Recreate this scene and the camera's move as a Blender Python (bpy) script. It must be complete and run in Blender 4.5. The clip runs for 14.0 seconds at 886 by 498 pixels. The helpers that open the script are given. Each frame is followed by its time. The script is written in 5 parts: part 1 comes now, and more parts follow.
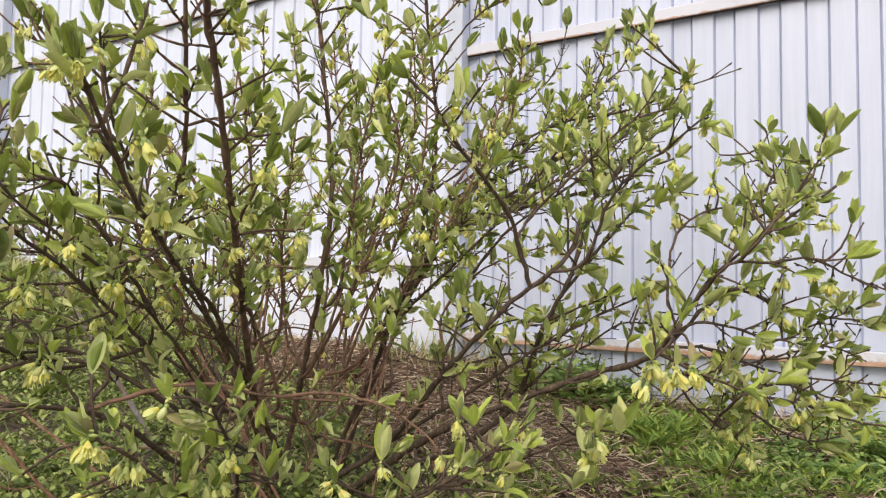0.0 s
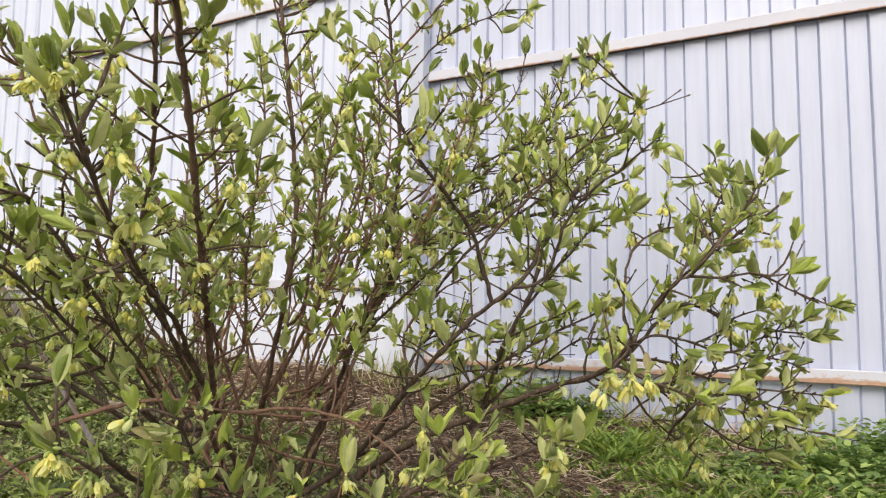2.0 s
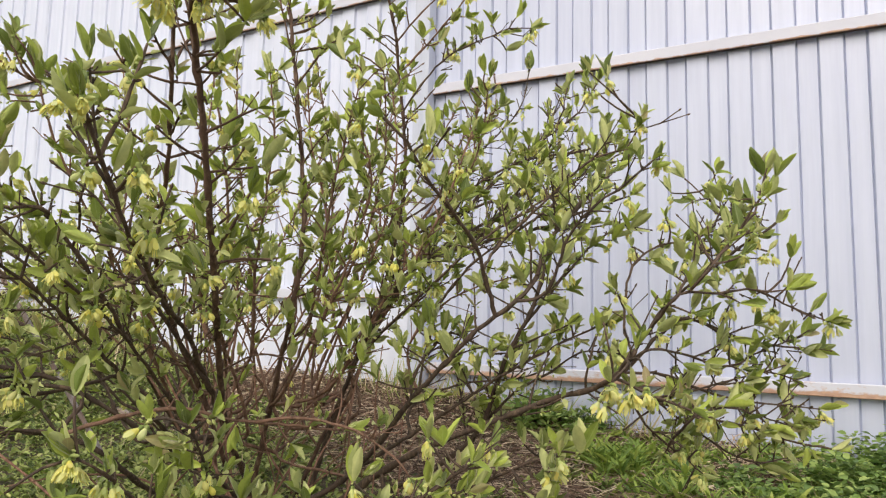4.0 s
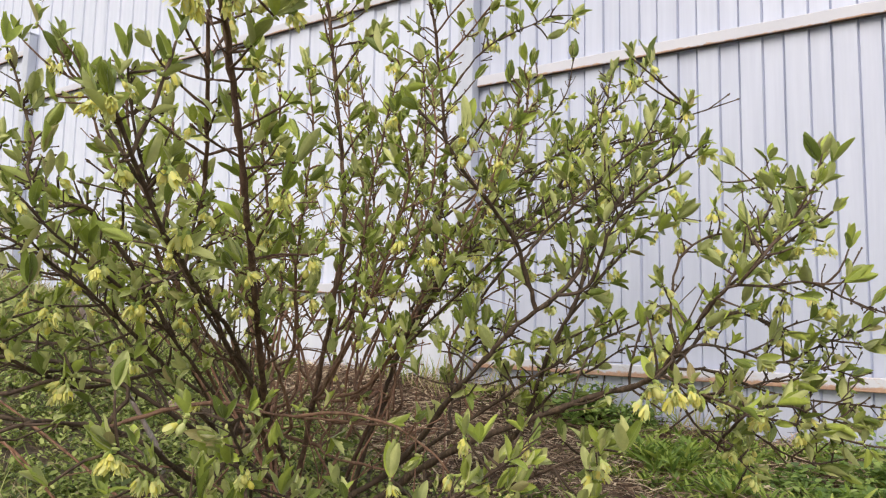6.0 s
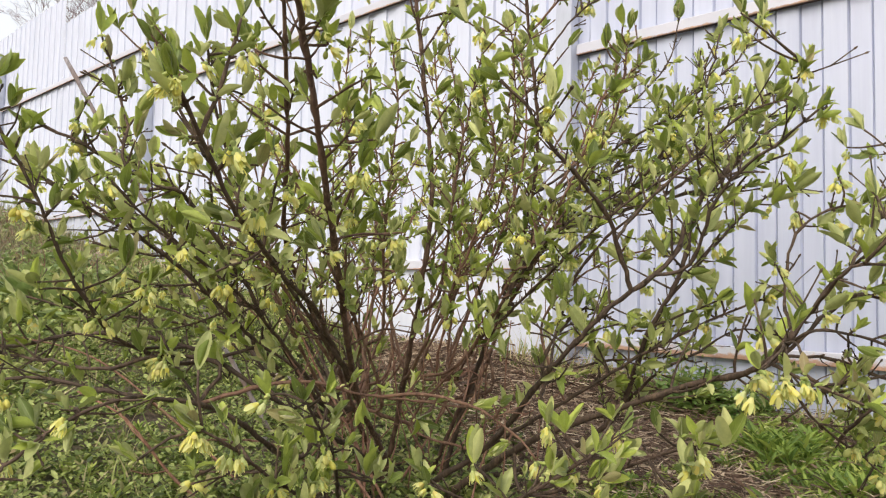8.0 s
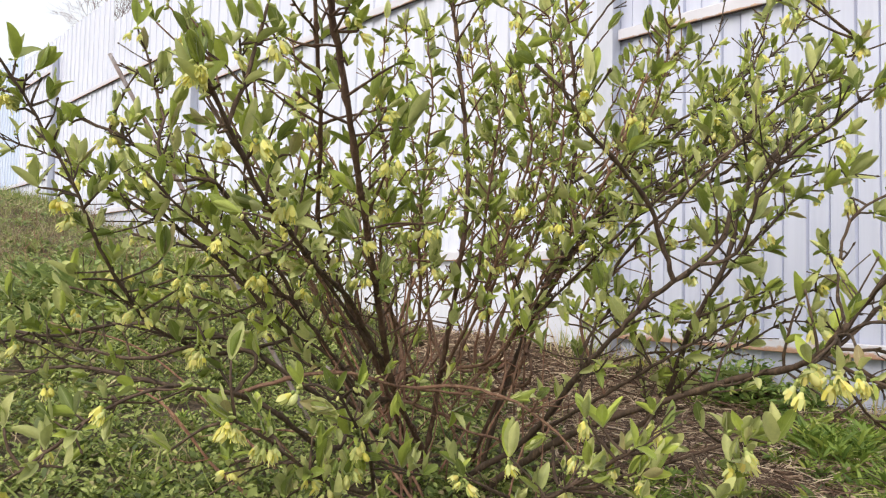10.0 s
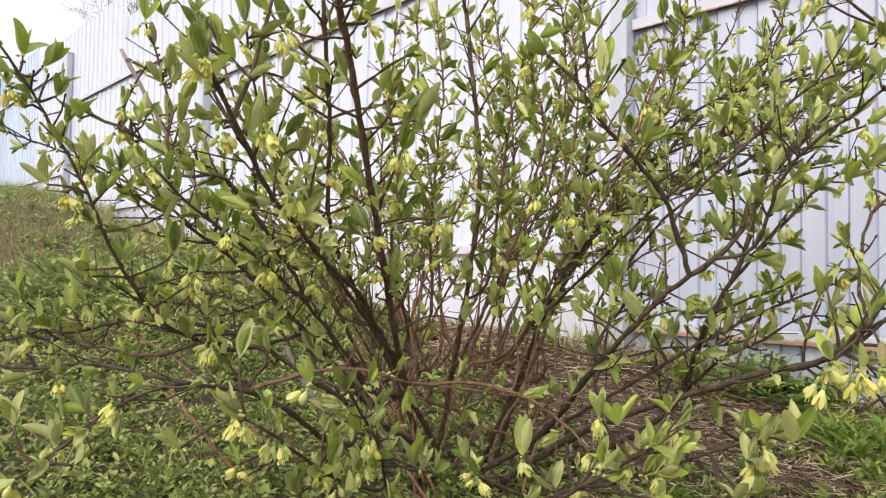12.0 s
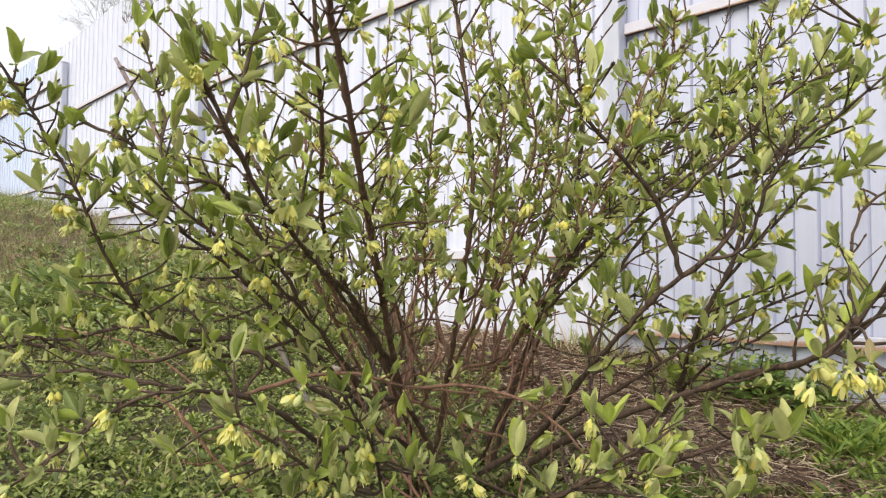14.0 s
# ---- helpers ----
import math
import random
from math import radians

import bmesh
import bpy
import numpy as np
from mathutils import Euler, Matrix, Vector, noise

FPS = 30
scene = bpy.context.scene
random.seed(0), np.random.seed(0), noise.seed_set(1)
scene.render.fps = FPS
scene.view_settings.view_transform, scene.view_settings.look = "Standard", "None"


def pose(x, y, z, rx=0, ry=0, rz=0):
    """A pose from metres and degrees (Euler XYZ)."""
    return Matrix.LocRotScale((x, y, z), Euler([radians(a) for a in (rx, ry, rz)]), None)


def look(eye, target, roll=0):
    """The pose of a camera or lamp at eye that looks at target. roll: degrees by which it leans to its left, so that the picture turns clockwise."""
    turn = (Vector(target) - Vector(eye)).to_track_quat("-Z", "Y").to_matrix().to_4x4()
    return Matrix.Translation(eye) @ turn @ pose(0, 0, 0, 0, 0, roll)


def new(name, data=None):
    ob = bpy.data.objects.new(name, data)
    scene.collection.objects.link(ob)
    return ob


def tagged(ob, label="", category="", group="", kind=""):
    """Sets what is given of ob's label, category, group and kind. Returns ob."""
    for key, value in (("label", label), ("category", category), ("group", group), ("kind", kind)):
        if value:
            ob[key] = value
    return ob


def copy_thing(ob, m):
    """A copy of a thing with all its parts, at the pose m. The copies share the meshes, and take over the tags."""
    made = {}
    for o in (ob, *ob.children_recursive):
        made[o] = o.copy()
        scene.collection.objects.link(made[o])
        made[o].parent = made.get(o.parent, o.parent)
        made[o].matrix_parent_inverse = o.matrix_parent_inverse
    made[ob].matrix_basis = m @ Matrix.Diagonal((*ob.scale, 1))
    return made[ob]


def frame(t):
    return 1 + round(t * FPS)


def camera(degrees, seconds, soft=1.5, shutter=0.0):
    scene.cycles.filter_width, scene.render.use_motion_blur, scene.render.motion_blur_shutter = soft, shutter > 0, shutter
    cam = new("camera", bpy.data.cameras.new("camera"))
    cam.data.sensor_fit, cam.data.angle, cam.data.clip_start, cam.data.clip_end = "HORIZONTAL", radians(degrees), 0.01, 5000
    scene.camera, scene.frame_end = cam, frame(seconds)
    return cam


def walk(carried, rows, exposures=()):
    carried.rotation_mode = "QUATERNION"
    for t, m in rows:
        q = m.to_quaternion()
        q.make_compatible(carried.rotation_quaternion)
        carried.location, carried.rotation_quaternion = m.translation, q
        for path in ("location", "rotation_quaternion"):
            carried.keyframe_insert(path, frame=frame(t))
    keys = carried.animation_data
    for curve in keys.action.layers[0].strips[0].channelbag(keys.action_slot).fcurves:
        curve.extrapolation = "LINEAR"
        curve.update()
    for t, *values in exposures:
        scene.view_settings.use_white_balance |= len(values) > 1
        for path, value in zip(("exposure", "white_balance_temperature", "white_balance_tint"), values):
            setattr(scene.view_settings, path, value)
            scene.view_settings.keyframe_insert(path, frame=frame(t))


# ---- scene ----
cam = camera(66.0, 14.0, soft=1.2)

PATH = [
    (0, (0.499, -2.013, 0.384), (-0.528, -0.3, 0.497), 1.0),
    (0.5, (0.502, -2.012, 0.377), (-0.501, -0.286, 0.509), 0.8),
    (1, (0.495, -2.018, 0.375), (-0.482, -0.28, 0.524), 1.3),
    (1.5, (0.504, -2.027, 0.373), (-0.456, -0.28, 0.542), 1.2),
    (2, (0.504, -2.034, 0.37), (-0.417, -0.269, 0.56), 0.8),
    (2.5, (0.503, -2.04, 0.377), (-0.408, -0.269, 0.561), 1.0),
    (5, (0.519, -2.06, 0.374), (-0.464, -0.335, 0.615), 1.4),
    (5.5, (0.52, -2.053, 0.374), (-0.52, -0.36, 0.607), 1.5),
    (6, (0.52, -2.036, 0.377), (-0.536, -0.349, 0.571), 1.1),
    (6.5, (0.523, -2.025, 0.377), (-0.569, -0.359, 0.553), 1.1),
    (7, (0.52, -2.006, 0.382), (-0.636, -0.38, 0.518), 0.8),
    (7.5, (0.523, -1.995, 0.383), (-0.733, -0.443, 0.504), 0.9),
    (8, (0.521, -1.993, 0.384), (-0.784, -0.482, 0.5), 1.3),
    (8.5, (0.523, -1.986, 0.384), (-0.825, -0.513, 0.493), 1.3),
    (9, (0.52, -1.98, 0.383), (-0.834, -0.512, 0.484), 1.1),
    (11.5, (0.514, -1.971, 0.382), (-0.942, -0.603, 0.461), 1.5),
    (12, (0.511, -1.966, 0.385), (-0.912, -0.563, 0.454), 1.0),
    (12.5, (0.511, -1.963, 0.382), (-0.912, -0.56, 0.456), 0.9),
    (13, (0.515, -1.963, 0.381), (-0.903, -0.555, 0.464), 0.5),
    (13.5, (0.519, -1.965, 0.382), (-0.9, -0.559, 0.471), 0.4),
    (14, (0.518, -1.966, 0.382), (-0.899, -0.557, 0.468), 0.4),
]
walk(cam, [(t, look(eye, target, roll)) for t, eye, target, roll in PATH],
     exposures=((0, -0.04), (1, -0.04), (2.5, -0.09), (5, -0.18), (6.5, -0.17), (8, -0.06), (9, 0.01), (11.5, 0.01), (14, 0.0)))

# ---- world, sun, exposure ----
world = bpy.data.worlds.new("overcast_sky")
scene.world = world
world.use_nodes = True
wn, wl = world.node_tree.nodes, world.node_tree.links
sky = wn.new("ShaderNodeTexSky")
sky.sky_type, sky.sun_disc = "NISHITA", False
sky.sun_elevation, sky.sun_rotation = radians(43), radians(173)
sky.air_density, sky.dust_density, sky.ozone_density = 1.0, 6.0, 1.0
veil = wn.new("ShaderNodeMix")          # thin cloud whitens the sky
veil.data_type = "RGBA"
veil.inputs["Factor"].default_value = 0.55
veil.inputs["B"].default_value = (11.2, 11.15, 11.1, 1.0)
wl.new(sky.outputs["Color"], veil.inputs["A"])
wl.new(veil.outputs["Result"], wn["Background"].inputs["Color"])
wn["Background"].inputs["Strength"].default_value = 0.15

sun = new("sun", bpy.data.lights.new("sun", "SUN"))
sun.data.energy, sun.data.angle, sun.data.color = 1.55, radians(38), (1.0, 0.94, 0.85)
sun.matrix_world = look((0.8, -6.4, 6.0), (0, 0, 0))


# ---- materials ----
def material(name, rough=0.6, metal=0.0):
    m = bpy.data.materials.new(name)
    m.use_nodes = True
    b = m.node_tree.nodes["Principled BSDF"]
    b.inputs["Roughness"].default_value, b.inputs["Metallic"].default_value = rough, metal
    return m, m.node_tree.nodes, m.node_tree.links, b


def coords(n, l, scale=(1, 1, 1), space="Object"):
    tc, mp = n.new("ShaderNodeTexCoord"), n.new("ShaderNodeMapping")
    mp.inputs["Scale"].default_value = scale
    l.new(tc.outputs[space], mp.inputs["Vector"])
    return mp.outputs["Vector"]


def noise_tex(n, l, vec, scale, detail=4.0, rough=0.6):
    t = n.new("ShaderNodeTexNoise")
    t.inputs["Scale"].default_value, t.inputs["Detail"].default_value, t.inputs["Roughness"].default_value = scale, detail, rough
    l.new(vec, t.inputs["Vector"])
    return t.outputs["Fac"]


def ramp(n, l, fac, *stops):
    r = n.new("ShaderNodeValToRGB")
    e = r.color_ramp.elements
    while len(e) < len(stops):
        e.new(0.5)
    for el, (p, c) in zip(e, stops):
        el.position, el.color = p, (*c, 1.0) if len(c) == 3 else c
    l.new(fac, r.inputs["Fac"])
    return r.outputs["Color"]


def mix(n, l, fac, a, b, mode="MIX"):
    m = n.new("ShaderNodeMix")
    m.data_type, m.blend_type = "RGBA", mode
    for sock, v in ((m.inputs["Factor"], fac), (m.inputs["A"], a), (m.inputs["B"], b)):
        if isinstance(v, (int, float)):
            sock.default_value = v
        elif isinstance(v, tuple):
            sock.default_value = (*v, 1.0)
        else:
            l.new(v, sock)
    return m.outputs["Result"]


def bump(n, l, b, height, strength, dist):
    k = n.new("ShaderNodeBump")
    k.inputs["Strength"].default_value, k.inputs["Distance"].default_value = strength, dist
    l.new(height, k.inputs["Height"])
    l.new(k.outputs["Normal"], b.inputs["Normal"])


def sheet_material(name, low, high):
    m, n, l, b = material(name, 0.22)
    b.inputs["Specular IOR Level"].default_value = 0.85
    v = coords(n, l)
    streak = noise_tex(n, l, coords(n, l, (14, 1, 0.7)), 2.0, 5.0, 0.65)
    dirt = noise_tex(n, l, v, 3.0, 6.0, 0.7)
    c = ramp(n, l, streak, (0.3, low), (0.62, high))
    c = mix(n, l, ramp(n, l, dirt, (0.5, (0, 0, 0)), (0.8, (0.25, 0.25, 0.25))), c, (0.50, 0.53, 0.60))
    l.new(c, b.inputs["Base Color"])
    bump(n, l, b, noise_tex(n, l, v, 9.0, 2.0), 0.15, 0.004)
    return m


def rail_material(name, clean, rust_from):
    m, n, l, b = material(name, 0.6)
    v = coords(n, l)
    fine = noise_tex(n, l, coords(n, l, (1, 1, 2.0)), 26.0, 9.0, 0.78)
    wide = noise_tex(n, l, coords(n, l, (0.8, 1, 1)), 3.1, 6.0, 0.7)
    # rust gathers on the lower lip of the tube
    sep = n.new("ShaderNodeSeparateXYZ")
    l.new(coords(n, l), sep.inputs[0])
    lip = n.new("ShaderNodeMapRange")
    lip.inputs["From Min"].default_value, lip.inputs["From Max"].default_value = rust_from, -0.016
    l.new(sep.outputs["Z"], lip.inputs["Value"])
    add = n.new("ShaderNodeMath")
    add.operation = "MULTIPLY_ADD"
    l.new(lip.outputs["Result"], add.inputs[0])
    add.inputs[1].default_value = 0.36
    l.new(fine, add.inputs[2])
    add2 = n.new("ShaderNodeMath")
    add2.operation = "MULTIPLY_ADD"
    l.new(wide, add2.inputs[0])
    add2.inputs[1].default_value = 0.35
    l.new(add.outputs[0], add2.inputs[2])
    mask = ramp(n, l, add2.outputs[0], (clean, (0, 0, 0)), (clean + 0.15, (0.9, 0.9, 0.9)))
    rust = ramp(n, l, fine, (0.3, (0.27, 0.115, 0.055)), (0.7, (0.62, 0.38, 0.235)))
    tone = ramp(n, l, wide, (0.3, (0.58, 0.585, 0.67)), (0.7, (0.67, 0.67, 0.74)))
    l.new(mix(n, l, mask, tone, rust), b.inputs["Base Color"])
    bump(n, l, b, fine, 0.3, 0.002)
    return m


# dark rust tone that stands in for the shade under a rail
def shaded_steel_material():
    m, n, l, b = material("shaded_rusty_steel", 0.8)
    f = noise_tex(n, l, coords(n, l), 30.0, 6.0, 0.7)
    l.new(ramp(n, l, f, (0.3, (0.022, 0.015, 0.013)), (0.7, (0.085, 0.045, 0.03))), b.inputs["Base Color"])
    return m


def post_material():
    m, n, l, b = material("grey_painted_post", 0.5)
    f = noise_tex(n, l, coords(n, l, (3, 3, 0.8)), 6.0, 6.0, 0.7)
    l.new(ramp(n, l, f, (0.3, (0.47, 0.50, 0.60)), (0.6, (0.57, 0.60, 0.70)), (0.8, (0.46, 0.44, 0.44))), b.inputs["Base Color"])
    bump(n, l, b, f, 0.2, 0.002)
    return m


def soil_material():
    m, n, l, b = material("garden_soil", 0.95)
    v = coords(n, l)
    big, fine = noise_tex(n, l, v, 1.3, 5.0, 0.6), noise_tex(n, l, v, 38.0, 8.0, 0.75)
    earth = ramp(n, l, fine, (0.3, (0.034, 0.024, 0.017)), (0.5, (0.115, 0.080, 0.052)), (0.72, (0.30, 0.225, 0.145)))
    moss = ramp(n, l, fine, (0.3, (0.035, 0.05, 0.018)), (0.7, (0.18, 0.22, 0.07)))
    l.new(mix(n, l, ramp(n, l, big, (0.44, (0, 0, 0)), (0.64, (0.5, 0.5, 0.5))), earth, moss), b.inputs["Base Color"])
    bump(n, l, b, fine, 0.9, 0.03)
    return m


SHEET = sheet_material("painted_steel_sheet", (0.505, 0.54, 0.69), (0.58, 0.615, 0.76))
# paler copy of the sheet: sky glare painted into its colour
GLARE_SHEET = sheet_material("glare_steel_sheet", (0.63, 0.67, 0.81), (0.71, 0.74, 0.875))
# bluer copy of the sheet for the two farthest runs
BLUE_SHEET = sheet_material("bluer_steel_sheet", (0.50, 0.60, 0.81), (0.58, 0.68, 0.87))
GLARE_WHITE = sheet_material("glare_white_steel", (0.68, 0.71, 0.83), (0.74, 0.77, 0.88))
POST, SOIL = post_material(), soil_material()
SHADED_STEEL = shaded_steel_material()
RAIL, RUSTY_RAIL = rail_material("whitewashed_steel", 0.93, -0.007), rail_material("whitewashed_rusty_steel", 0.715, 0.0)


# ---- building helpers ----
def part(name, bm, mat, parent=None, label=""):
    me = bpy.data.meshes.new(name)
    bm.to_mesh(me)
    bm.free()
    return link_mesh(name, me, mat, parent, label)


def link_mesh(name, me, mat, parent=None, label=""):
    if mat and not me.materials:
        me.materials.append(mat)
    ob = new(name, me)
    ob.parent = parent
    return tagged(ob, label)


def mesh_of(name, verts, faces, smooth=False):
    me = bpy.data.meshes.new(name)
    me.from_pydata(verts, [], faces)
    if smooth:
        me.polygons.foreach_set("use_smooth", [True] * len(me.polygons))
    me.update()
    return me


def thing(name, at, label, category, group="", kind=""):
    e = new(name)
    e.empty_display_size = 0.1
    e.location = at
    return tagged(e, label, category, group, kind)


def box(bm, x0, x1, y0, y1, z0, z1, bevel=0.0):
    r = bmesh.ops.create_cube(bm, size=1.0, matrix=Matrix.Translation(((x0 + x1) / 2, (y0 + y1) / 2, (z0 + z1) / 2)) @ Matrix.Diagonal((x1 - x0, y1 - y0, z1 - z0, 1)))
    if bevel:
        es = {e for v in r["verts"] for e in v.link_edges}
        bmesh.ops.bevel(bm, geom=list(es), offset=bevel, segments=2, affect="EDGES", profile=0.6)


def smoothstep(a, b, x):
    t = min(1.0, max(0.0, (x - a) / (b - a)))
    return t * t * (3 - 2 * t)


def ground_z(x, y):
    """Height of the garden: nearly level round the bush, climbing along the fence to the west."""
    d = -x - 0.75
    rise = 0.15 * d * smoothstep(-0.3, 1.2, d) if d > -0.3 else 0.0
    rise = min(rise, 1.75)
    fade = 0.30 + 0.70 * smoothstep(-2.2, -0.2, y)
    z = 0.05 * max(-1.5, min(1.2, y + 1.15)) + rise * fade
    mound = 0.20 * math.exp(-(((x + 6.3) / 1.7) ** 2 + ((y + 0.9) / 0.7) ** 2))
    mound += 0.09 * math.exp(-(((x + 1.05) / 0.45) ** 2 + ((y + 0.12) / 0.30) ** 2))     # litter heaped against the fence
    mound += 0.075 * math.exp(-(((x + 0.40) / 0.34) ** 2 + ((y + 0.04) / 0.20) ** 2))
    near = 1.0 if abs(x) + abs(y) < 15 else 0.3
    v = Vector((x * 1.7, y * 1.7, 0.3))
    return z + mound + near * (0.025 * noise.noise(v) + 0.012 * noise.noise(v * 3.7))


# ---- ground ----
def build_ground():
    def axis(n, near, far):
        s = [i / n for i in range(-n, n + 1)]
        k = math.asinh(far / near)
        return [near * math.sinh(k * u) for u in s]
    xs = [x - 0.8 for x in axis(95, 1.6, 600.0)]
    ys = [y - 0.9 for y in axis(95, 1.4, 600.0)]
    verts = [(x, y, ground_z(x, y)) for y in ys for x in xs]
    w = len(xs)
    faces = [(j * w + i, j * w + i + 1, (j + 1) * w + i + 1, (j + 1) * w + i) for j in range(len(ys) - 1) for i in range(w - 1)]
    ob = link_mesh("ground", mesh_of("ground", verts, faces, True), SOIL)
    tagged(ob, "uneven brown garden soil rising along the fence", "ground", kind="structure")


build_ground()


# ---- fence ----
PITCH = 0.0575          # half a wave of the profiled sheet


def profile_sheet(x0, x1, z0, z1, notch=0.005):
    """One profiled steel sheet: flat ribs and flat troughs with steep flanks, 0.6 mm thick at its lips."""
    line = []
    n = math.ceil(x0 / PITCH - 1e-6)
    line.append((x0, None))
    while n * PITCH < x1:
        for dx in (-0.0014, 0.0014):
            line.append((n * PITCH + dx, None))
        n += 1
    line.append((x1, None))

    def depth(x):
        k = math.floor(x / PITCH)
        return 0.0065 if k % 2 else 0.0
    pts = []
    for i, (x, _) in enumerate(line):
        px = x + (-0.001 if i % 2 == 0 and 0 < i < len(line) - 1 else 0.0)
        side = x - 0.02 if (i % 2 == 1 and i < len(line) - 1) else x + 0.02
        if i == 0:
            side = x + 0.01
        if i == len(line) - 1:
            side = x - 0.01
        pts.append((x, depth(side)))
    cut = []
    for i, (x, d) in enumerate(pts):
        # a notch added on the trough side of each flank shades its line dark
        if d > 0.004 and 0 < i < len(pts) - 1:
            nx = pts[i + 1][0] if pts[i + 1][1] > 0.004 else pts[i - 1][0]
            s = 1 if nx > x else -1
            if s < 0:
                cut += [(x - 0.0040, d), (x - 0.0018, d + notch), (x, d)]
            else:
                cut += [(x, d), (x + 0.0018, d + notch), (x + 0.0040, d)]
        else:
            cut.append((x, d))
    pts = cut
    rows = [z0, z0 + 0.3 * (z1 - z0), z0 + 0.65 * (z1 - z0), z1]
    verts, faces = [], []
    for back in (0.0, 0.0012):
        for z in rows:
            for x, d in pts:
                verts.append((x, d + back + 0.0015 * noise.noise(Vector((x * 2, z * 1.5, 0))), z))
    w, h = len(pts), len(rows)
    for s in range(2):
        o = s * w * h
        for j in range(h - 1):
            for i in range(w - 1):
                q = (o + j * w + i, o + j * w + i + 1, o + (j + 1) * w + i + 1, o + (j + 1) * w + i)
                faces.append(q if s == 0 else q[::-1])
    o = w * h
    for i in range(w - 1):
        t = (h - 1) * w + i
        faces.append((t, t + 1, t + 1 + o, t + o))
        faces.append((i + 1, i, i + o, i + 1 + o))
    return mesh_of("sheet", verts, faces)


def rail_mesh(length):
    """A flat steel tube with softened edges; shade is painted dark onto its underside."""
    c = 0.002
    loop = [(-0.018, -0.018 + c), (-0.018, 0.018 - c), (-0.018 + c, 0.018), (-c, 0.018), (0.0, 0.018 - c), (0.0, -0.018 + c), (-c, -0.018), (-0.018 + c, -0.018)]
    n, cuts = len(loop), 24
    verts = []
    for i in range(cuts + 1):
        x = length * i / cuts
        for y, z in loop:
            verts.append((x, y, z + 0.0012 * noise.noise(Vector((x * 3, length, 0)))))
    faces = [(i * n + k, i * n + (k + 1) % n, (i + 1) * n + (k + 1) % n, (i + 1) * n + k) for i in range(cuts) for k in range(n)]
    # bottom faces get the dark tone painted in for shade
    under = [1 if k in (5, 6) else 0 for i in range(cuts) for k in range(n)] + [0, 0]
    faces += [tuple(range(n))[::-1], tuple(cuts * n + k for k in range(n))]
    me = mesh_of("rail", verts, faces)
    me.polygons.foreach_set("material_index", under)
    return me


def build_fence():
    fence = thing("metal_fence", (0, 0, 0), "pale blue-white profiled steel fence stepping up a slope, with rusty rails", "fence")
    # runs of sheet: left x, right x, bottom, top, notch depth, tone
    runs = [(-0.646, 2.35, 0.02, 1.80, 0.005, SHEET), (-3.65, -0.646, 0.462, 2.20, 0.005, GLARE_SHEET), (-5.14, -3.65, 0.42, 2.39, 0.002, GLARE_SHEET),
            (-7.65, -5.14, 0.50, 2.60, 0.001, GLARE_SHEET), (-9.41, -7.65, 0.80, 2.71, 0.0, BLUE_SHEET), (-12.3, -9.41, 1.20, 3.00, 0.0, BLUE_SHEET)]
    for xl, xr, zb, zt, notch, tone in runs:
        x = xr
        k = 0
        while x > xl + 0.01:
            x2 = max(xl, x - 1.15)
            sh = link_mesh("sheet", profile_sheet(x2 - (0.03 if x2 > xl + 0.01 else 0.0), x, zb + 0.004 * (k % 2), zt - 0.004 * (k % 2), notch), tone, fence)
            sh.location = (0, 0.0014 * (k % 2), 0)
            x, k = x2, k + 1
    # rails: left post, right post, lower and upper height
    bays = [(-0.646, 2.35, 0.225, 1.190), (-3.65, -0.646, 0.475, 1.595), (-6.515, -3.65, 0.86, 1.90), (-9.41, -6.515, 1.27, 2.29), (-12.3, -9.41, 1.62, 2.60)]
    for b, (xl, xr, lo, up) in enumerate(bays):
        for z in (lo, up):
            me = rail_mesh(xr - xl - 0.064)
            me.materials.append(RUSTY_RAIL if z == lo and b == 0 else RAIL)
            me.materials.append(SHADED_STEEL)
            r = link_mesh("rail", me, None, fence, "whitewashed steel rail with rust along its lower edge")
            r.location = (xl + 0.032, -0.002, z)
    # added flat strip; its white stands in for glare on the lower sheet
    bm = bmesh.new()
    box(bm, -3.62, -0.676, 0.001, 0.004, 0.02, 0.458, 0.001)
    part("apron", bm, GLARE_WHITE, fence, "plain steel strip added under the lower rail, white with painted glare")
    tops = {2.35: 1.72, -0.646: 2.05, -3.65: 1.985, -6.515: 2.385, -9.41: 2.70, -12.3: 3.1}
    for x, top in tops.items():
        bm = bmesh.new()
        g = ground_z(x, -0.03) - 0.15
        box(bm, x - 0.03, x + 0.03, -0.052, -0.003, g, top, 0.004)
        post = part("post", bm, POST, fence, "square grey steel post")
        bm = bmesh.new()
        box(bm, x - 0.034, x + 0.034, -0.056, 0.0005, top + 0.0005, top + 0.007, 0.002)
        part("cap", bm, POST, post, "flat steel cap")


build_fence()


# ---- plant materials ----
def island_random(n, l):
    """One number a leaf: objects vary by Object Info, joined leaves by island."""
    o, g, a = n.new("ShaderNodeObjectInfo"), n.new("ShaderNodeNewGeometry"), n.new("ShaderNodeMath")
    a.operation = "ADD"
    l.new(o.outputs["Random"], a.inputs[0])
    l.new(g.outputs["Random Per Island"], a.inputs[1])
    f = n.new("ShaderNodeMath")
    f.operation = "FRACT"
    l.new(a.outputs[0], f.inputs[0])
    return f.outputs[0]


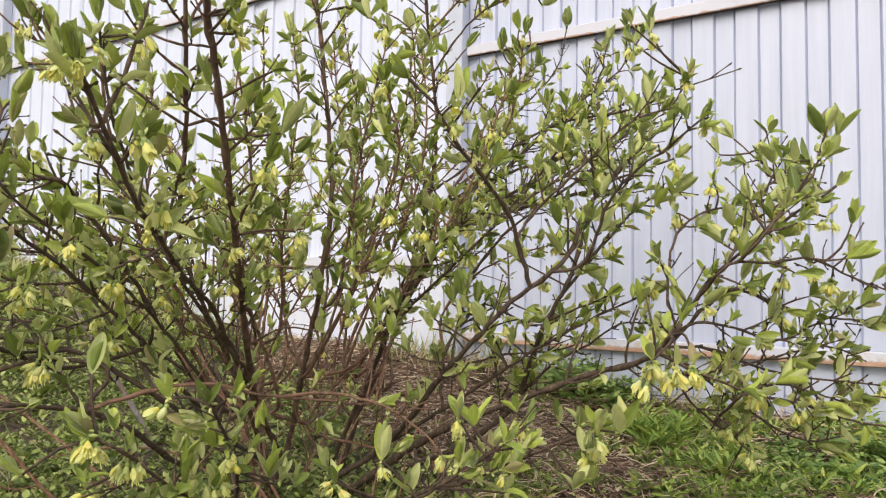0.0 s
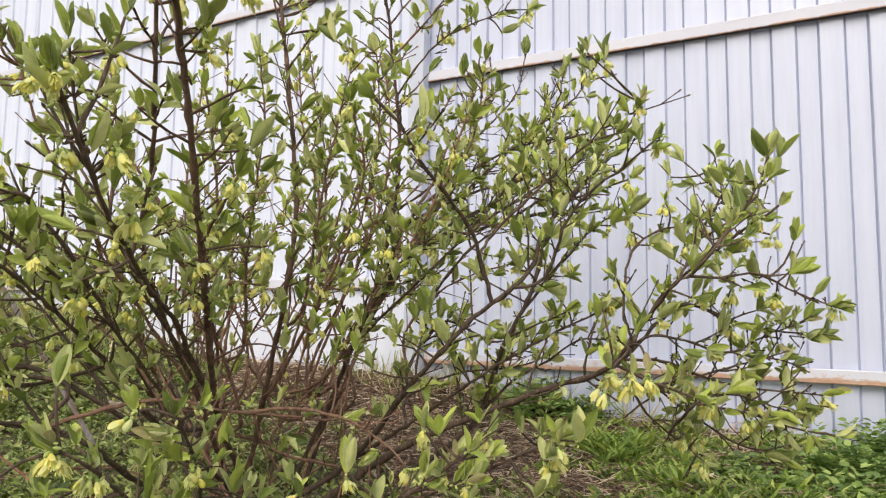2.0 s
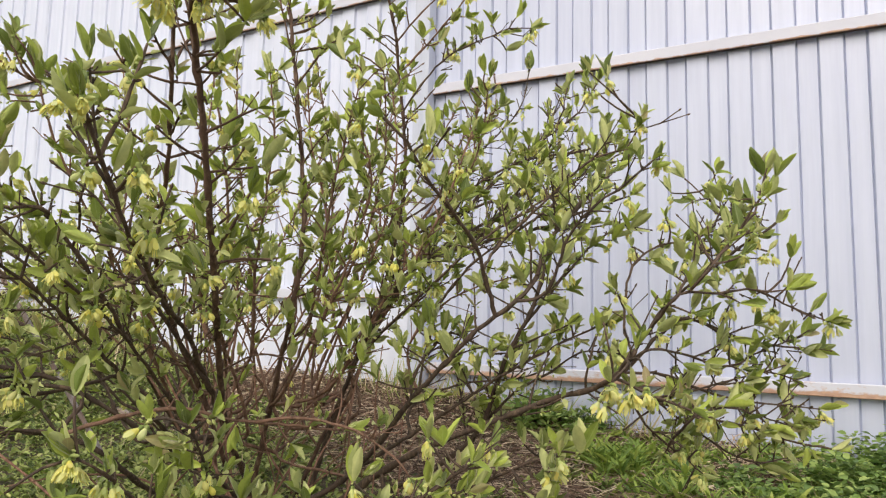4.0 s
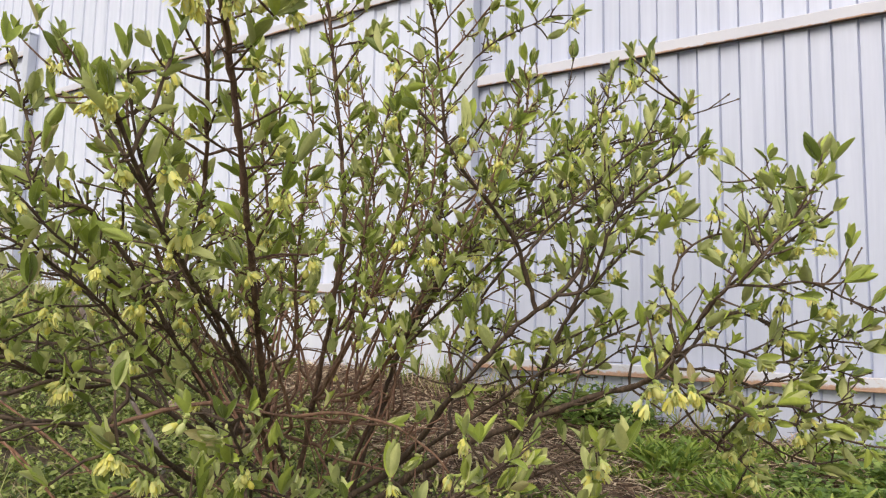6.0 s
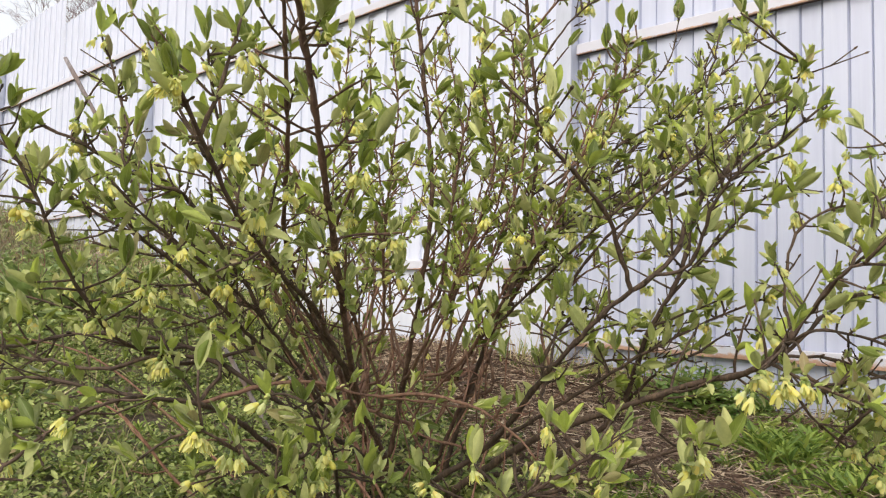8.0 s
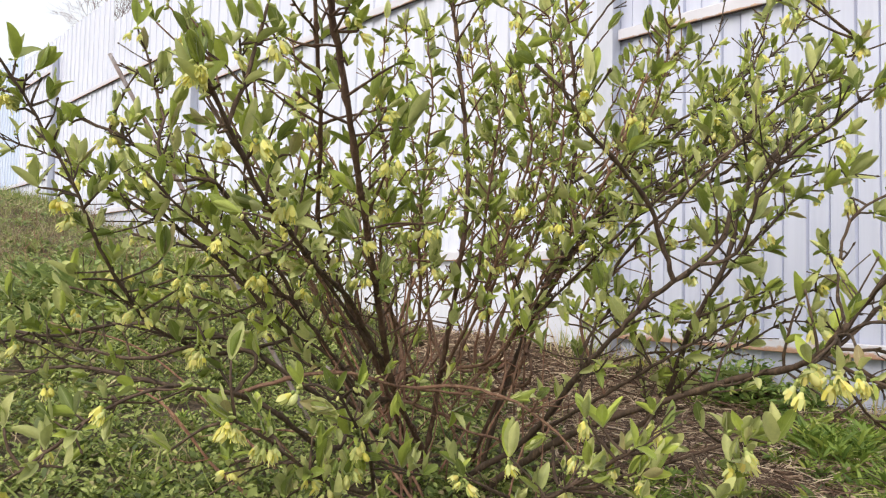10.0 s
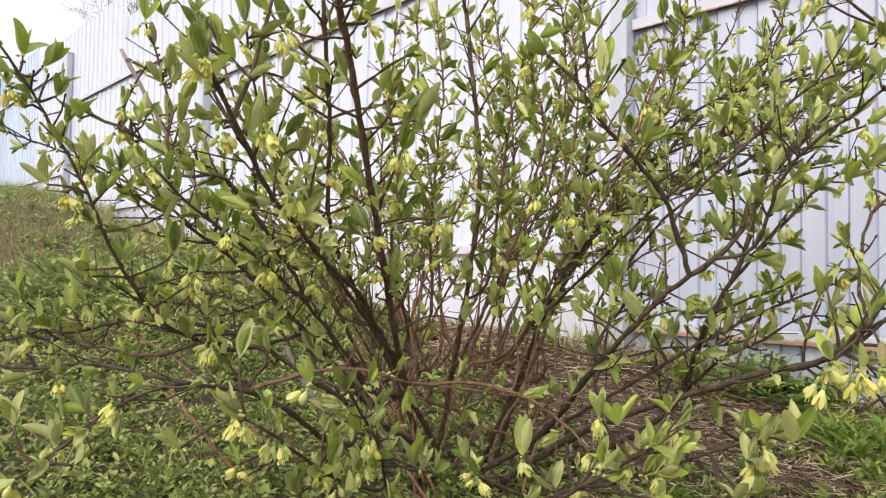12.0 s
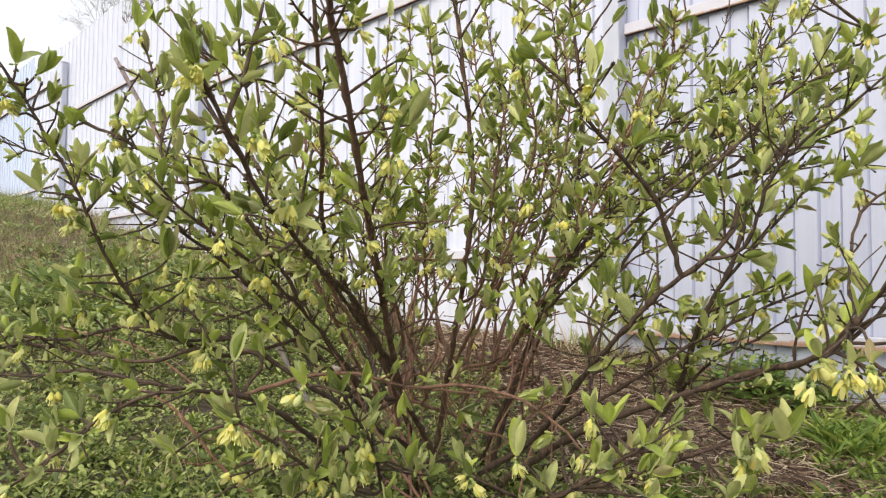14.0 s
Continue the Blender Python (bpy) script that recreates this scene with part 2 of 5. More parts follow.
def leaf_material(name, stops, vein, glow=0.35, rough=0.55, vein_mix=0.5):
    m, n, l, b = material(name, rough)
    r = island_random(n, l)
    c = ramp(n, l, r, *stops)
    blot = noise_tex(n, l, coords(n, l), 130.0, 6.0, 0.7)
    c = mix(n, l, 0.55, c, ramp(n, l, blot, (0.3, (0.34, 0.34, 0.34)), (0.7, (0.68, 0.66, 0.60))), "OVERLAY")
    uv = n.new("ShaderNodeUVMap")
    s = n.new("ShaderNodeSeparateXYZ")
    l.new(uv.outputs["UV"], s.inputs[0])
    d = n.new("ShaderNodeMath")
    d.operation = "SUBTRACT"
    l.new(s.outputs["X"], d.inputs[0])
    d.inputs[1].default_value = 0.5
    ab = n.new("ShaderNodeMath")
    ab.operation = "ABSOLUTE"
    l.new(d.outputs[0], ab.inputs[0])
    # side veins leave the midrib at a slant
    w = n.new("ShaderNodeMath")
    w.operation = "MULTIPLY_ADD"
    l.new(ab.outputs[0], w.inputs[0])
    w.inputs[1].default_value = -1.1
    l.new(s.outputs["Y"], w.inputs[2])
    sn = n.new("ShaderNodeMath")
    sn.operation = "SINE"
    sc = n.new("ShaderNodeMath")
    sc.operation = "MULTIPLY"
    l.new(w.outputs[0], sc.inputs[0])
    sc.inputs[1].default_value = 44.0
    l.new(sc.outputs[0], sn.inputs[0])
    rib = ramp(n, l, ab.outputs[0], (0.0, (1, 1, 1)), (0.055, (0, 0, 0)))
    side = ramp(n, l, sn.outputs[0], (0.86, (0, 0, 0)), (1.0, (0.35, 0.35, 0.35)))
    veins = mix(n, l, 1.0, rib, side, "LIGHTEN")
    vm = mix(n, l, vein_mix, (0.0, 0.0, 0.0), veins)
    c = mix(n, l, vm, c, vein)
    l.new(c, b.inputs["Base Color"])
    b.inputs["Specular IOR Level"].default_value = 0.35
    b.inputs["Sheen Weight"].default_value, b.inputs["Sheen Roughness"].default_value = 0.28, 0.4
    bump(n, l, b, side, 0.25, 0.001)
    tr = n.new("ShaderNodeBsdfTranslucent")
    l.new(mix(n, l, 0.5, c, (0.36, 0.44, 0.05)), tr.inputs["Color"])
    ms = n.new("ShaderNodeMixShader")
    ms.inputs[0].default_value = glow
    l.new(b.outputs[0], ms.inputs[1])
    l.new(tr.outputs[0], ms.inputs[2])
    l.new(ms.outputs[0], n["Material Output"].inputs["Surface"])
    return m


def bark_material(name, dark, mid, light, peel=(0.225, 0.132, 0.088)):
    m, n, l, b = material(name, 0.8)
    v = coords(n, l, (1, 1, 0.35))
    f, g = noise_tex(n, l, v, 150.0, 6.0, 0.7), noise_tex(n, l, v, 22.0, 4.0, 0.6)
    c = ramp(n, l, f, (0.3, dark), (0.5, mid), (0.72, light))
    o = n.new("ShaderNodeObjectInfo")
    c = mix(n, l, ramp(n, l, g, (0.4, (0, 0, 0)), (0.65, (0.75, 0.75, 0.75))), c, peel)
    c = mix(n, l, 0.6, c, ramp(n, l, o.outputs["Random"], (0.0, (0.38, 0.36, 0.36)), (1.0, (0.62, 0.55, 0.52))), "OVERLAY")
    l.new(c, b.inputs["Base Color"])
    bump(n, l, b, f, 0.7, 0.002)
    return m


def plain_plant(name, stops, rough=0.6, glow=0.3):
    m, n, l, b = material(name, rough)
    c = ramp(n, l, island_random(n, l), *stops)
    f = noise_tex(n, l, coords(n, l), 60.0, 3.0)
    c = mix(n, l, 0.5, c, ramp(n, l, f, (0.3, (0.42, 0.42, 0.42)), (0.7, (0.60, 0.60, 0.60))), "OVERLAY")
    l.new(c, b.inputs["Base Color"])
    tr = n.new("ShaderNodeBsdfTranslucent")
    l.new(c, tr.inputs["Color"])
    ms = n.new("ShaderNodeMixShader")
    ms.inputs[0].default_value = glow
    l.new(b.outputs[0], ms.inputs[1])
    l.new(tr.outputs[0], ms.inputs[2])
    l.new(ms.outputs[0], n["Material Output"].inputs["Surface"])
    return m


LEAF = leaf_material("honeysuckle_leaf", ((0.0, (0.099, 0.140, 0.033)), (0.18, (0.218, 0.286, 0.055)), (0.34, (0.406, 0.489, 0.091)), (0.46, (0.48, 0.57, 0.115)), (0.52, (0.302, 0.348, 0.120)), (0.70, (0.437, 0.473, 0.196)), (0.92, (0.666, 0.697, 0.297)), (1.0, (0.322, 0.255, 0.134))), (0.520, 0.572, 0.258), 0.24, 0.46, 0.36)
BARK = bark_material("honeysuckle_bark", (0.034, 0.018, 0.011), (0.142, 0.081, 0.052), (0.327, 0.228, 0.148))
DARKBARK = bark_material("dark_honeysuckle_bark", (0.026, 0.015, 0.010), (0.095, 0.053, 0.033), (0.275, 0.190, 0.120), (0.165, 0.098, 0.068))
OLDBARK = bark_material("old_honeysuckle_bark", (0.015, 0.010, 0.006), (0.065, 0.045, 0.029), (0.209, 0.149, 0.092), (0.105, 0.070, 0.050))
SUCKER = bark_material("red_twig_bark", (0.100, 0.048, 0.032), (0.290, 0.150, 0.101), (0.480, 0.340, 0.235))
COROLLA = plain_plant("yellow_corolla", ((0.0, (0.87, 0.81, 0.17)), (0.4, (0.86, 0.84, 0.35)), (0.7, (0.64, 0.71, 0.25)), (0.85, (0.74, 0.77, 0.38)), (1.0, (0.85, 0.73, 0.22))), 0.6, 0.35)
BUD = plain_plant("green_bud", ((0.0, (0.34, 0.43, 0.11)), (0.6, (0.52, 0.58, 0.19)), (1.0, (0.70, 0.70, 0.27))), 0.6, 0.25)
CALYX = plain_plant("green_calyx", ((0.0, (0.24, 0.33, 0.08)), (1.0, (0.40, 0.46, 0.14))), 0.6, 0.25)


# ---- plant building ----
def leaf_blade(length, width, fold, curl, twist=0.0, blunt=0.0):
    """A leaf along +Y with its upper face to +Z, stalk at the origin: an oval blade with a soft point, two quads each side of the midrib."""
    verts, faces, uvs = [], [], []
    cols = (-1.0, -0.55, 0.0, 0.55, 1.0)
    rows = (0.0, 0.05, 0.15, 0.30, 0.46, 0.62, 0.78, 0.90, 0.965, 1.0)
    for i, t in enumerate(rows):
        w = width * 0.5 * max(0.05, math.sin(math.pi * t ** (0.90 + blunt)) ** (0.66 - blunt))
        y = length * (t - 0.16 * abs(curl) * t * t)
        z = -curl * length * 0.5 * t * t
        for k in cols:
            a = twist * t
            x, h = k * w, abs(k) * w * fold + 0.05 * width * math.sin(11 * t + 2 * k) * abs(k)
            verts.append((x * math.cos(a) - h * math.sin(a), y, z + x * math.sin(a) + h * math.cos(a)))
            uvs.append((0.5 + 0.5 * k, t))
    for i in range(len(rows) - 1):
        for j in range(4):
            a = i * 5 + j
            faces.append((a, a + 1, a + 6, a + 5))
    return np.array(verts), faces, uvs


def bud_blade(length, radius):
    """A plump closed bud along +Y."""
    verts, faces, uvs = [], [], []
    for t, r in ((0.0, 0.35), (0.3, 0.95), (0.65, 1.0), (0.92, 0.5), (1.0, 0.08)):
        for k in range(5):
            a = 2 * math.pi * k / 5
            verts.append((radius * r * math.cos(a), length * t, radius * r * math.sin(a)))
            uvs.append((k / 5, t))
    for i in range(4):
        for k in range(5):
            faces.append((i * 5 + k, i * 5 + (k + 1) % 5, i * 5 + 5 + (k + 1) % 5, i * 5 + 5 + k))
    return np.array(verts), faces, uvs


def blade_mesh(name, blade):
    verts, faces, uvs = blade
    me = mesh_of(name, [tuple(v) for v in verts], faces, True)
    layer = me.uv_layers.new(name="UVMap")
    for lp in me.loops:
        layer.data[lp.index].uv = uvs[lp.vertex_index]
    return me


def joined_blades(name, blades, placed):
    """Many leaves in one mesh: placed holds (blade number, matrix)."""
    vs, fs, uv, off = [], [], [], 0
    for k, m in placed:
        v, f, u = blades[k]
        a = np.array(m)
        vs.append(v @ a[:3, :3].T + a[:3, 3])
        fs.extend([tuple(i + off for i in q) for q in f])
        uv.extend(u)
        off += len(v)
    allv = np.concatenate(vs)
    me = mesh_of(name, allv.tolist(), fs, True)
    layer = me.uv_layers.new(name="UVMap")
    idx = np.empty(len(me.loops), dtype=np.int32)
    me.loops.foreach_get("vertex_index", idx)
    layer.data.foreach_set("uv", np.array(uv, dtype=np.float32)[idx].ravel())
    return me


def spline(pts, step):
    """Points every step along a smooth curve through pts."""
    p = [Vector(q) for q in pts]
    p = [2 * p[0] - p[1]] + p + [2 * p[-1] - p[-2]]
    out = []
    for i in range(1, len(p) - 2):
        n = max(2, int((p[i + 1] - p[i]).length / step))
        for k in range(n):
            t = k / n
            out.append(0.5 * ((2 * p[i]) + (p[i + 1] - p[i - 1]) * t + (2 * p[i - 1] - 5 * p[i] + 4 * p[i + 1] - p[i + 2]) * t * t + (3 * p[i] - p[i - 1] - 3 * p[i + 1] + p[i + 2]) * t ** 3))
    out.append(p[-2])
    return out


class Wood:
    """Gathers tubes for one mesh."""

    def __init__(self):
        self.v, self.f, self.bark = [], [], BARK

    def tube(self, pts, radii, sides):
        n0 = len(self.v)
        ref = Vector((0.31, 0.17, 0.93))
        for i, p in enumerate(pts):
            d = (pts[min(i + 1, len(pts) - 1)] - pts[max(i - 1, 0)]).normalized()
            a = d.cross(ref)
            a = a.normalized() if a.length > 1e-4 else Vector((1, 0, 0))
            b = d.cross(a)
            for k in range(sides):
                w = 2 * math.pi * k / sides
                self.v.append(tuple(p + (a * math.cos(w) + b * math.sin(w)) * radii[i]))
        for i in range(len(pts) - 1):
            for k in range(sides):
                k2 = (k + 1) % sides
                self.f.append((n0 + i * sides + k, n0 + i * sides + k2, n0 + (i + 1) * sides + k2, n0 + (i + 1) * sides + k))
        e = n0 + (len(pts) - 1) * sides
        self.f.append(tuple(e + k for k in range(sides)))

    def mesh(self, name):
        return mesh_of(name, self.v, self.f, True)


def flower_mesh(name, length, open_, seed):
    """A hanging funnel flower along +Z: green ovary, narrow tube, five strap-like lobes and long stamens."""
    rnd = random.Random(seed)
    v, f, mats = [], [], []

    def ring(z, r, n=6):
        s = len(v)
        v.extend((r * math.cos(2 * math.pi * k / n), r * math.sin(2 * math.pi * k / n), z) for k in range(n))
        return s

    def join(a, b, m, n=6):
        for k in range(n):
            f.append((a + k, a + (k + 1) % n, b + (k + 1) % n, b + k))
            mats.append(m)
    rs = [ring(0.0, 0.0009), ring(0.0016, 0.0024), ring(0.0038, 0.0014)]
    for a, b in zip(rs, rs[1:]):
        join(a, b, 1)
    tube = [rs[-1]] + [ring(length * q, r) for q, r in ((0.30, 0.0019), (0.45, 0.0031), (0.60, 0.0037))]
    for a, b in zip(tube, tube[1:]):
        join(a, b, 0)
    if open_ < 0.3:
        tip = [tube[-1], ring(length * 0.80, 0.0034), ring(length * 0.96, 0.0010)]
        for a, b in zip(tip, tip[1:]):
            join(a, b, 0)
        f.append(tuple(tip[-1] + k for k in range(6)))
        mats.append(0)
    else:
        for k in range(6):
            a = 2 * math.pi * k / 6 + rnd.uniform(-0.4, 0.4)
            flare, drop, slim = open_ * rnd.uniform(0.3, 1.3), rnd.uniform(0.80, 1.18), rnd.uniform(0.7, 1.15)
            ca, sa = math.cos(a), math.sin(a)
            s = len(v)
            for r, z, w in ((0.0034, 0.54, 0.0022), (0.0039 + 0.0006 * flare, 0.70, 0.0024), (0.0041 + 0.0014 * flare, 0.86 * drop, 0.0020), (0.0038 + 0.0026 * flare, (1.02 - 0.10 * flare) * drop, 0.0006)):
                for q in (-w * slim, w * slim):
                    v.append((r * ca - q * sa, r * sa + q * ca, z * length))
            for e in (0, 2, 4):
                f.append((s + e, s + e + 1, s + e + 3, s + e + 2))
                mats.append(0)
        for k in range(5):
            a = rnd.uniform(0, 6.28)
            r, z, w = rnd.uniform(0.0012, 0.0036), length * rnd.uniform(1.05, 1.32), 0.00032
            s = len(v)
            v.extend([(0.001 * math.cos(a), 0.001 * math.sin(a), length * 0.6), (0.001 * math.cos(a) + w, 0.001 * math.sin(a), length * 0.6),
                      (r * math.cos(a) + w * 2.2, r * math.sin(a), z), (r * math.cos(a) - w, r * math.sin(a) + w, z)])
            f.append((s, s + 1, s + 2, s + 3))
            mats.append(0)
    me = mesh_of(name, v, f, True)
    me.materials.append(COROLLA)
    me.materials.append(CALYX)
    me.polygons.foreach_set("material_index", mats)
    return me


def frame_of(at, along, up, size):
    """Pose with +Y along and +Z as near up as it can be."""
    y = along.normalized()
    x = y.cross(up)
    x = x.normalized() if x.length > 1e-4 else y.orthogonal().normalized()
    z = x.cross(y)
    return Matrix.Translation(at) @ Matrix((x, y, z)).transposed().to_4x4() @ Matrix.Scale(size, 4)


# ---- the honeysuckle bush ----
BASE = Vector((-0.35, -1.09, ground_z(-0.35, -1.09)))
rnd = random.Random(11)
BLADES = [leaf_blade(0.0368, 0.0136, 0.50, -0.10), leaf_blade(0.0368, 0.0143, 0.35, 0.28, 0.35), leaf_blade(0.0378, 0.0130, 0.80, -0.22),
          leaf_blade(0.0368, 0.0136, 0.60, 0.45, -0.3), leaf_blade(0.0368, 0.0128, 1.00, 0.10, 0.2), leaf_blade(0.0284, 0.0156, 0.30, 0.12, 0.0, 0.10),
          leaf_blade(0.0368, 0.0130, 1.20, -0.30, 0.5), leaf_blade(0.0336, 0.0121, 0.65, 0.75, -0.6), leaf_blade(0.0389, 0.0113, 0.90, -0.45, -0.3)]
BUDS = [bud_blade(0.0065, 0.0019), bud_blade(0.0085, 0.0022), bud_blade(0.0050, 0.0020)]
leaves, flowers, buds, stems, joints, suckers = [], [], [], [], [], []
owner = [0]
bush = thing("honeysuckle_bush", BASE, "flowering honeysuckle bush with young green leaves and yellow bell flowers", "bush")


def put_leaf(at, along, up, size):
    leaves.append((rnd.choice((0, 0, 1, 2, 3, 4, 5, 6, 7, 8) if size < 0.95 else (0, 2, 2, 3, 4, 6, 8)), frame_of(at, along, up, size), owner[0]))


def jitter(s):
    return Vector((rnd.gauss(0, s), rnd.gauss(0, s), rnd.gauss(0, s)))


def put_flowers(at, count):
    for _ in range(count):
        d = Vector((rnd.gauss(0, 0.48), rnd.gauss(0, 0.48), -1.0)).normalized()
        x = d.orthogonal().normalized()
        m = Matrix.Translation(at + d * 0.003 + jitter(0.0025)) @ Matrix((x, d.cross(x), d)).transposed().to_4x4() @ Matrix.Scale(rnd.uniform(0.75, 1.2), 4)
        flowers.append((rnd.randrange(5), m, owner[0]))


def put_buds(at, d, count):
    """Closed green buds sitting in the leaf axils."""
    for _ in range(count):
        a = (d.cross(jitter(1.0)).normalized() + d * rnd.uniform(-0.5, 0.6) - Vector((0, 0, 0.4))).normalized()
        buds.append((rnd.randrange(3), frame_of(at + a * 0.001 + jitter(0.0015), a, d, rnd.uniform(0.6, 1.0))))


def leaf_cluster(at, d, pairs, size, bloom):
    """A shoot tip: opposite pairs of leaves, each pair turned a quarter to the last, and flowers hanging below."""
    d = (d + Vector((0, 0, 0.35))).normalized()
    side = d.cross(jitter(1.0)).normalized()
    wide = rnd.choice((0.45, 0.65, 0.85, 1.0, 1.45))
    for k in range(pairs):
        spread = wide * (0.62, 0.36, 0.20)[min(k, 2)] * rnd.uniform(0.6, 1.4)
        s = size * (1.0, 0.92, 0.6)[min(k, 2)] * rnd.uniform(0.75, 1.15)
        for sgn in (-1, 1):
            if rnd.random() < 0.08:
                continue
            a = (d * math.cos(spread) + side * (sgn * math.sin(spread)) + jitter(0.10)).normalized()
            put_leaf(at + d * (0.004 * k), a, d - side * (sgn * 0.4) + jitter(0.25), s)
        side = d.cross(side).normalized()
    if rnd.random() < bloom:
        put_flowers(at - Vector((0, 0, 0.003)), rnd.choice((2, 3, 4, 4, 5)))
    put_buds(at, d, rnd.choice((0, 1, 2, 3, 4)))


def shoot(wood, at, d, length, r, size, bloom):
    """A side twig with a leaf pair at each of its nodes."""
    n = max(2, int(length / 0.018) + 1)
    p, pts = at.copy(), [at.copy()]
    for i in range(n):
        d = (d + jitter(0.10) + Vector((0, 0, 0.05))).normalized()
        p = p + d * (length / n)
        pts.append(p.copy())
        if i < n - 1 and i > 0 and rnd.random() < 0.5 and length > 0.04:
            side = d.cross(jitter(1.0)).normalized()
            for sgn in (-1, 1):
                a = (d * 0.6 + side * sgn * 0.8 + Vector((0, 0, 0.15))).normalized()
                put_leaf(p, a, d + Vector((0, 0, 0.5)), size * rnd.uniform(0.55, 0.95))
            if rnd.random() < bloom * 0.7:
                put_flowers(p, 2)
            put_buds(p, d, rnd.choice((0, 1, 2)))
    rr = [r * (1 - 0.35 * i / n) * (1.35 if i % 2 else 1.0) for i in range(n + 1)]
    wood.tube(pts, rr, 5)
    for i in range(1, n):
        if rnd.random() < 0.6:
            b = (d.cross(jitter(1.0)).normalized() + d * 0.6).normalized()
            wood.tube([pts[i], pts[i] + b * 0.003, pts[i] + b * 0.006], [r * 0.8, r * 0.9, r * 0.25], 4)
    if rnd.random() < 0.26:
        wood.tube([p, p + d * 0.003, p + d * 0.006], [r * 0.8, r * 1.25, r * 0.3], 5)     # a closed bud
    else:
        leaf_cluster(p, d, rnd.choice((2, 2, 3, 3)), size, bloom)


def stem(r0, r1, start, dens, *pts):
    """One woody stem from its foot to its tip, with side twigs past the fraction start."""
    p = [Vector(q) for q in pts]
    fork = None
    if r0 < 0.0041 and joints and p[0].z < 0.2 and (p[0].xy - BASE.xy).length < 0.35:
        fork = min((j[0] for j in joints), key=lambda q: (q - p[1]).length + 2.0 * max(0.0, q.z - p[1].z + 0.6 * (q - p[1]).length))
    if fork is not None and (fork - p[1]).length < 0.16:
        p = [fork] + p[(2 if (fork - p[1]).length < 0.04 else 1):]
    elif p[0].z < 0.14 and (p[0].xy - BASE.xy).length < 0.35:
        foot = BASE.lerp(p[0] + Vector((rnd.gauss(0, 0.035), rnd.gauss(0, 0.035), 0.0)), 1.0)
        foot.z = ground_z(foot.x, foot.y) - 0.02
        p = [foot] + p
    elif fork is None and r0 < 0.0041 and joints and p[0].z > 0.14:
        fork = min((j[0] for j in joints), key=lambda q: (q - p[0]).length + 2.0 * max(0.0, q.z - p[0].z + 0.5 * (q - p[0]).length))
        p = ([fork] + p) if (fork - p[0]).length > 0.03 else [fork] + p[1:]
    line = spline(p, 0.014)
    n = len(line) - 1
    kink = [jitter(0.0007) if 0 < i < n else Vector() for i in range(n + 1)]
    line = [q + k for q, k in zip(line, kink)]
    rad = [(r0 + (r1 - r0) * (i / n) ** 0.8) * (1.0 + 0.10 * rnd.random() + (0.32 if i % 4 == 0 and i > 3 else 0.0)) for i in range(n + 1)]
    wood = Wood()
    reach = (p[-1].xy - BASE.xy).length
    wood.bark = OLDBARK if p[-1].x > 0.08 or (reach > 0.5 and r0 < 0.0042) else SUCKER if r0 < 0.0027 and reach < 0.3 else DARKBARK if r0 > 0.0038 else BARK
    owner[0] = len(stems)
    wood.tube(line, rad, 7)
    phase = rnd.uniform(0, math.pi)
    i = int(n * start * 0.8)
    while i < n:
        f = i / n
        d = (line[min(i + 1, n)] - line[max(i - 1, 0)]).normalized()
        side = Matrix.Rotation(phase, 3, d) @ d.orthogonal().normalized()
        thin = smoothstep(start * 0.8, start + 0.15, f)
        for sgn in (-1, 1):
            if rnd.random() < 0.80 * dens * (0.35 + 0.65 * thin):
                a = (side * sgn * 0.85 + d * rnd.uniform(0.25, 0.8) + Vector((0, 0, rnd.uniform(-0.05, 0.4)))).normalized()
                ln = rnd.choice((0.008, 0.015, 0.03, 0.05, 0.08, 0.11, 0.15) if r0 > 0.0034 else (0.006, 0.012, 0.02, 0.03, 0.045)) * rnd.uniform(0.7, 1.2) * (1.12 - 0.55 * f)
                shoot(wood, line[i], a, ln, 0.0011 + 0.006 * ln, rnd.uniform(0.5, 1.05), 0.12)
        phase += math.pi / 2 + rnd.uniform(-0.3, 0.3)
        i += rnd.choice((2, 2, 3, 3) if r0 > 0.0034 else (1, 2, 2, 3))
    # paired winter buds and short bare spurs along the wood
    for i in range(max(3, n // 5), n, 3):
        d = (line[i + 1 if i < n else n] - line[i - 1]).normalized()
        side = d.cross(jitter(1.0)).normalized()
        for sgn in (-1, 1):
            if rnd.random() < 0.55:
                b = (side * sgn + d * rnd.uniform(0.5, 1.2)).normalized()
                q, h = line[i] + side * (sgn * rad[i] * 0.6), rnd.choice((0.004, 0.005, 0.006, 0.010, 0.018, 0.032, 0.05))
                w = 0.00075 if h > 0.008 else 0.0011
                wood.tube([q, q + b * (h * 0.5) + jitter(0.04 * h), q + b * (h - 0.0035), q + b * (h - 0.0015), q + b * h], [w * 1.2, w, w, w * 1.6, w * 0.3], 5)
    # thin forked twigs, leafless but for their dark end buds
    for i in range(n // 3, n, 5):
        if rnd.random() < 0.55:
            d = (line[i + 1] - line[i]).normalized()
            b = (d.cross(jitter(1.0)).normalized() + d * rnd.uniform(0.3, 1.0) + Vector((0, 0, 0.25))).normalized()
            h = rnd.uniform(0.03, 0.10)
            mid = line[i] + b * (0.5 * h) + jitter(0.05 * h)
            for end in (line[i] + b * h, mid + (b + jitter(0.5)).normalized() * (0.4 * h)):
                e = (end - mid).normalized()
                wood.tube([line[i] if end.z > mid.z else mid, mid, end, end + e * 0.003, end + e * 0.006], [0.0012, 0.0010, 0.0008, 0.0016, 0.0004], 5)
    d = (line[-1] - line[-2]).normalized()
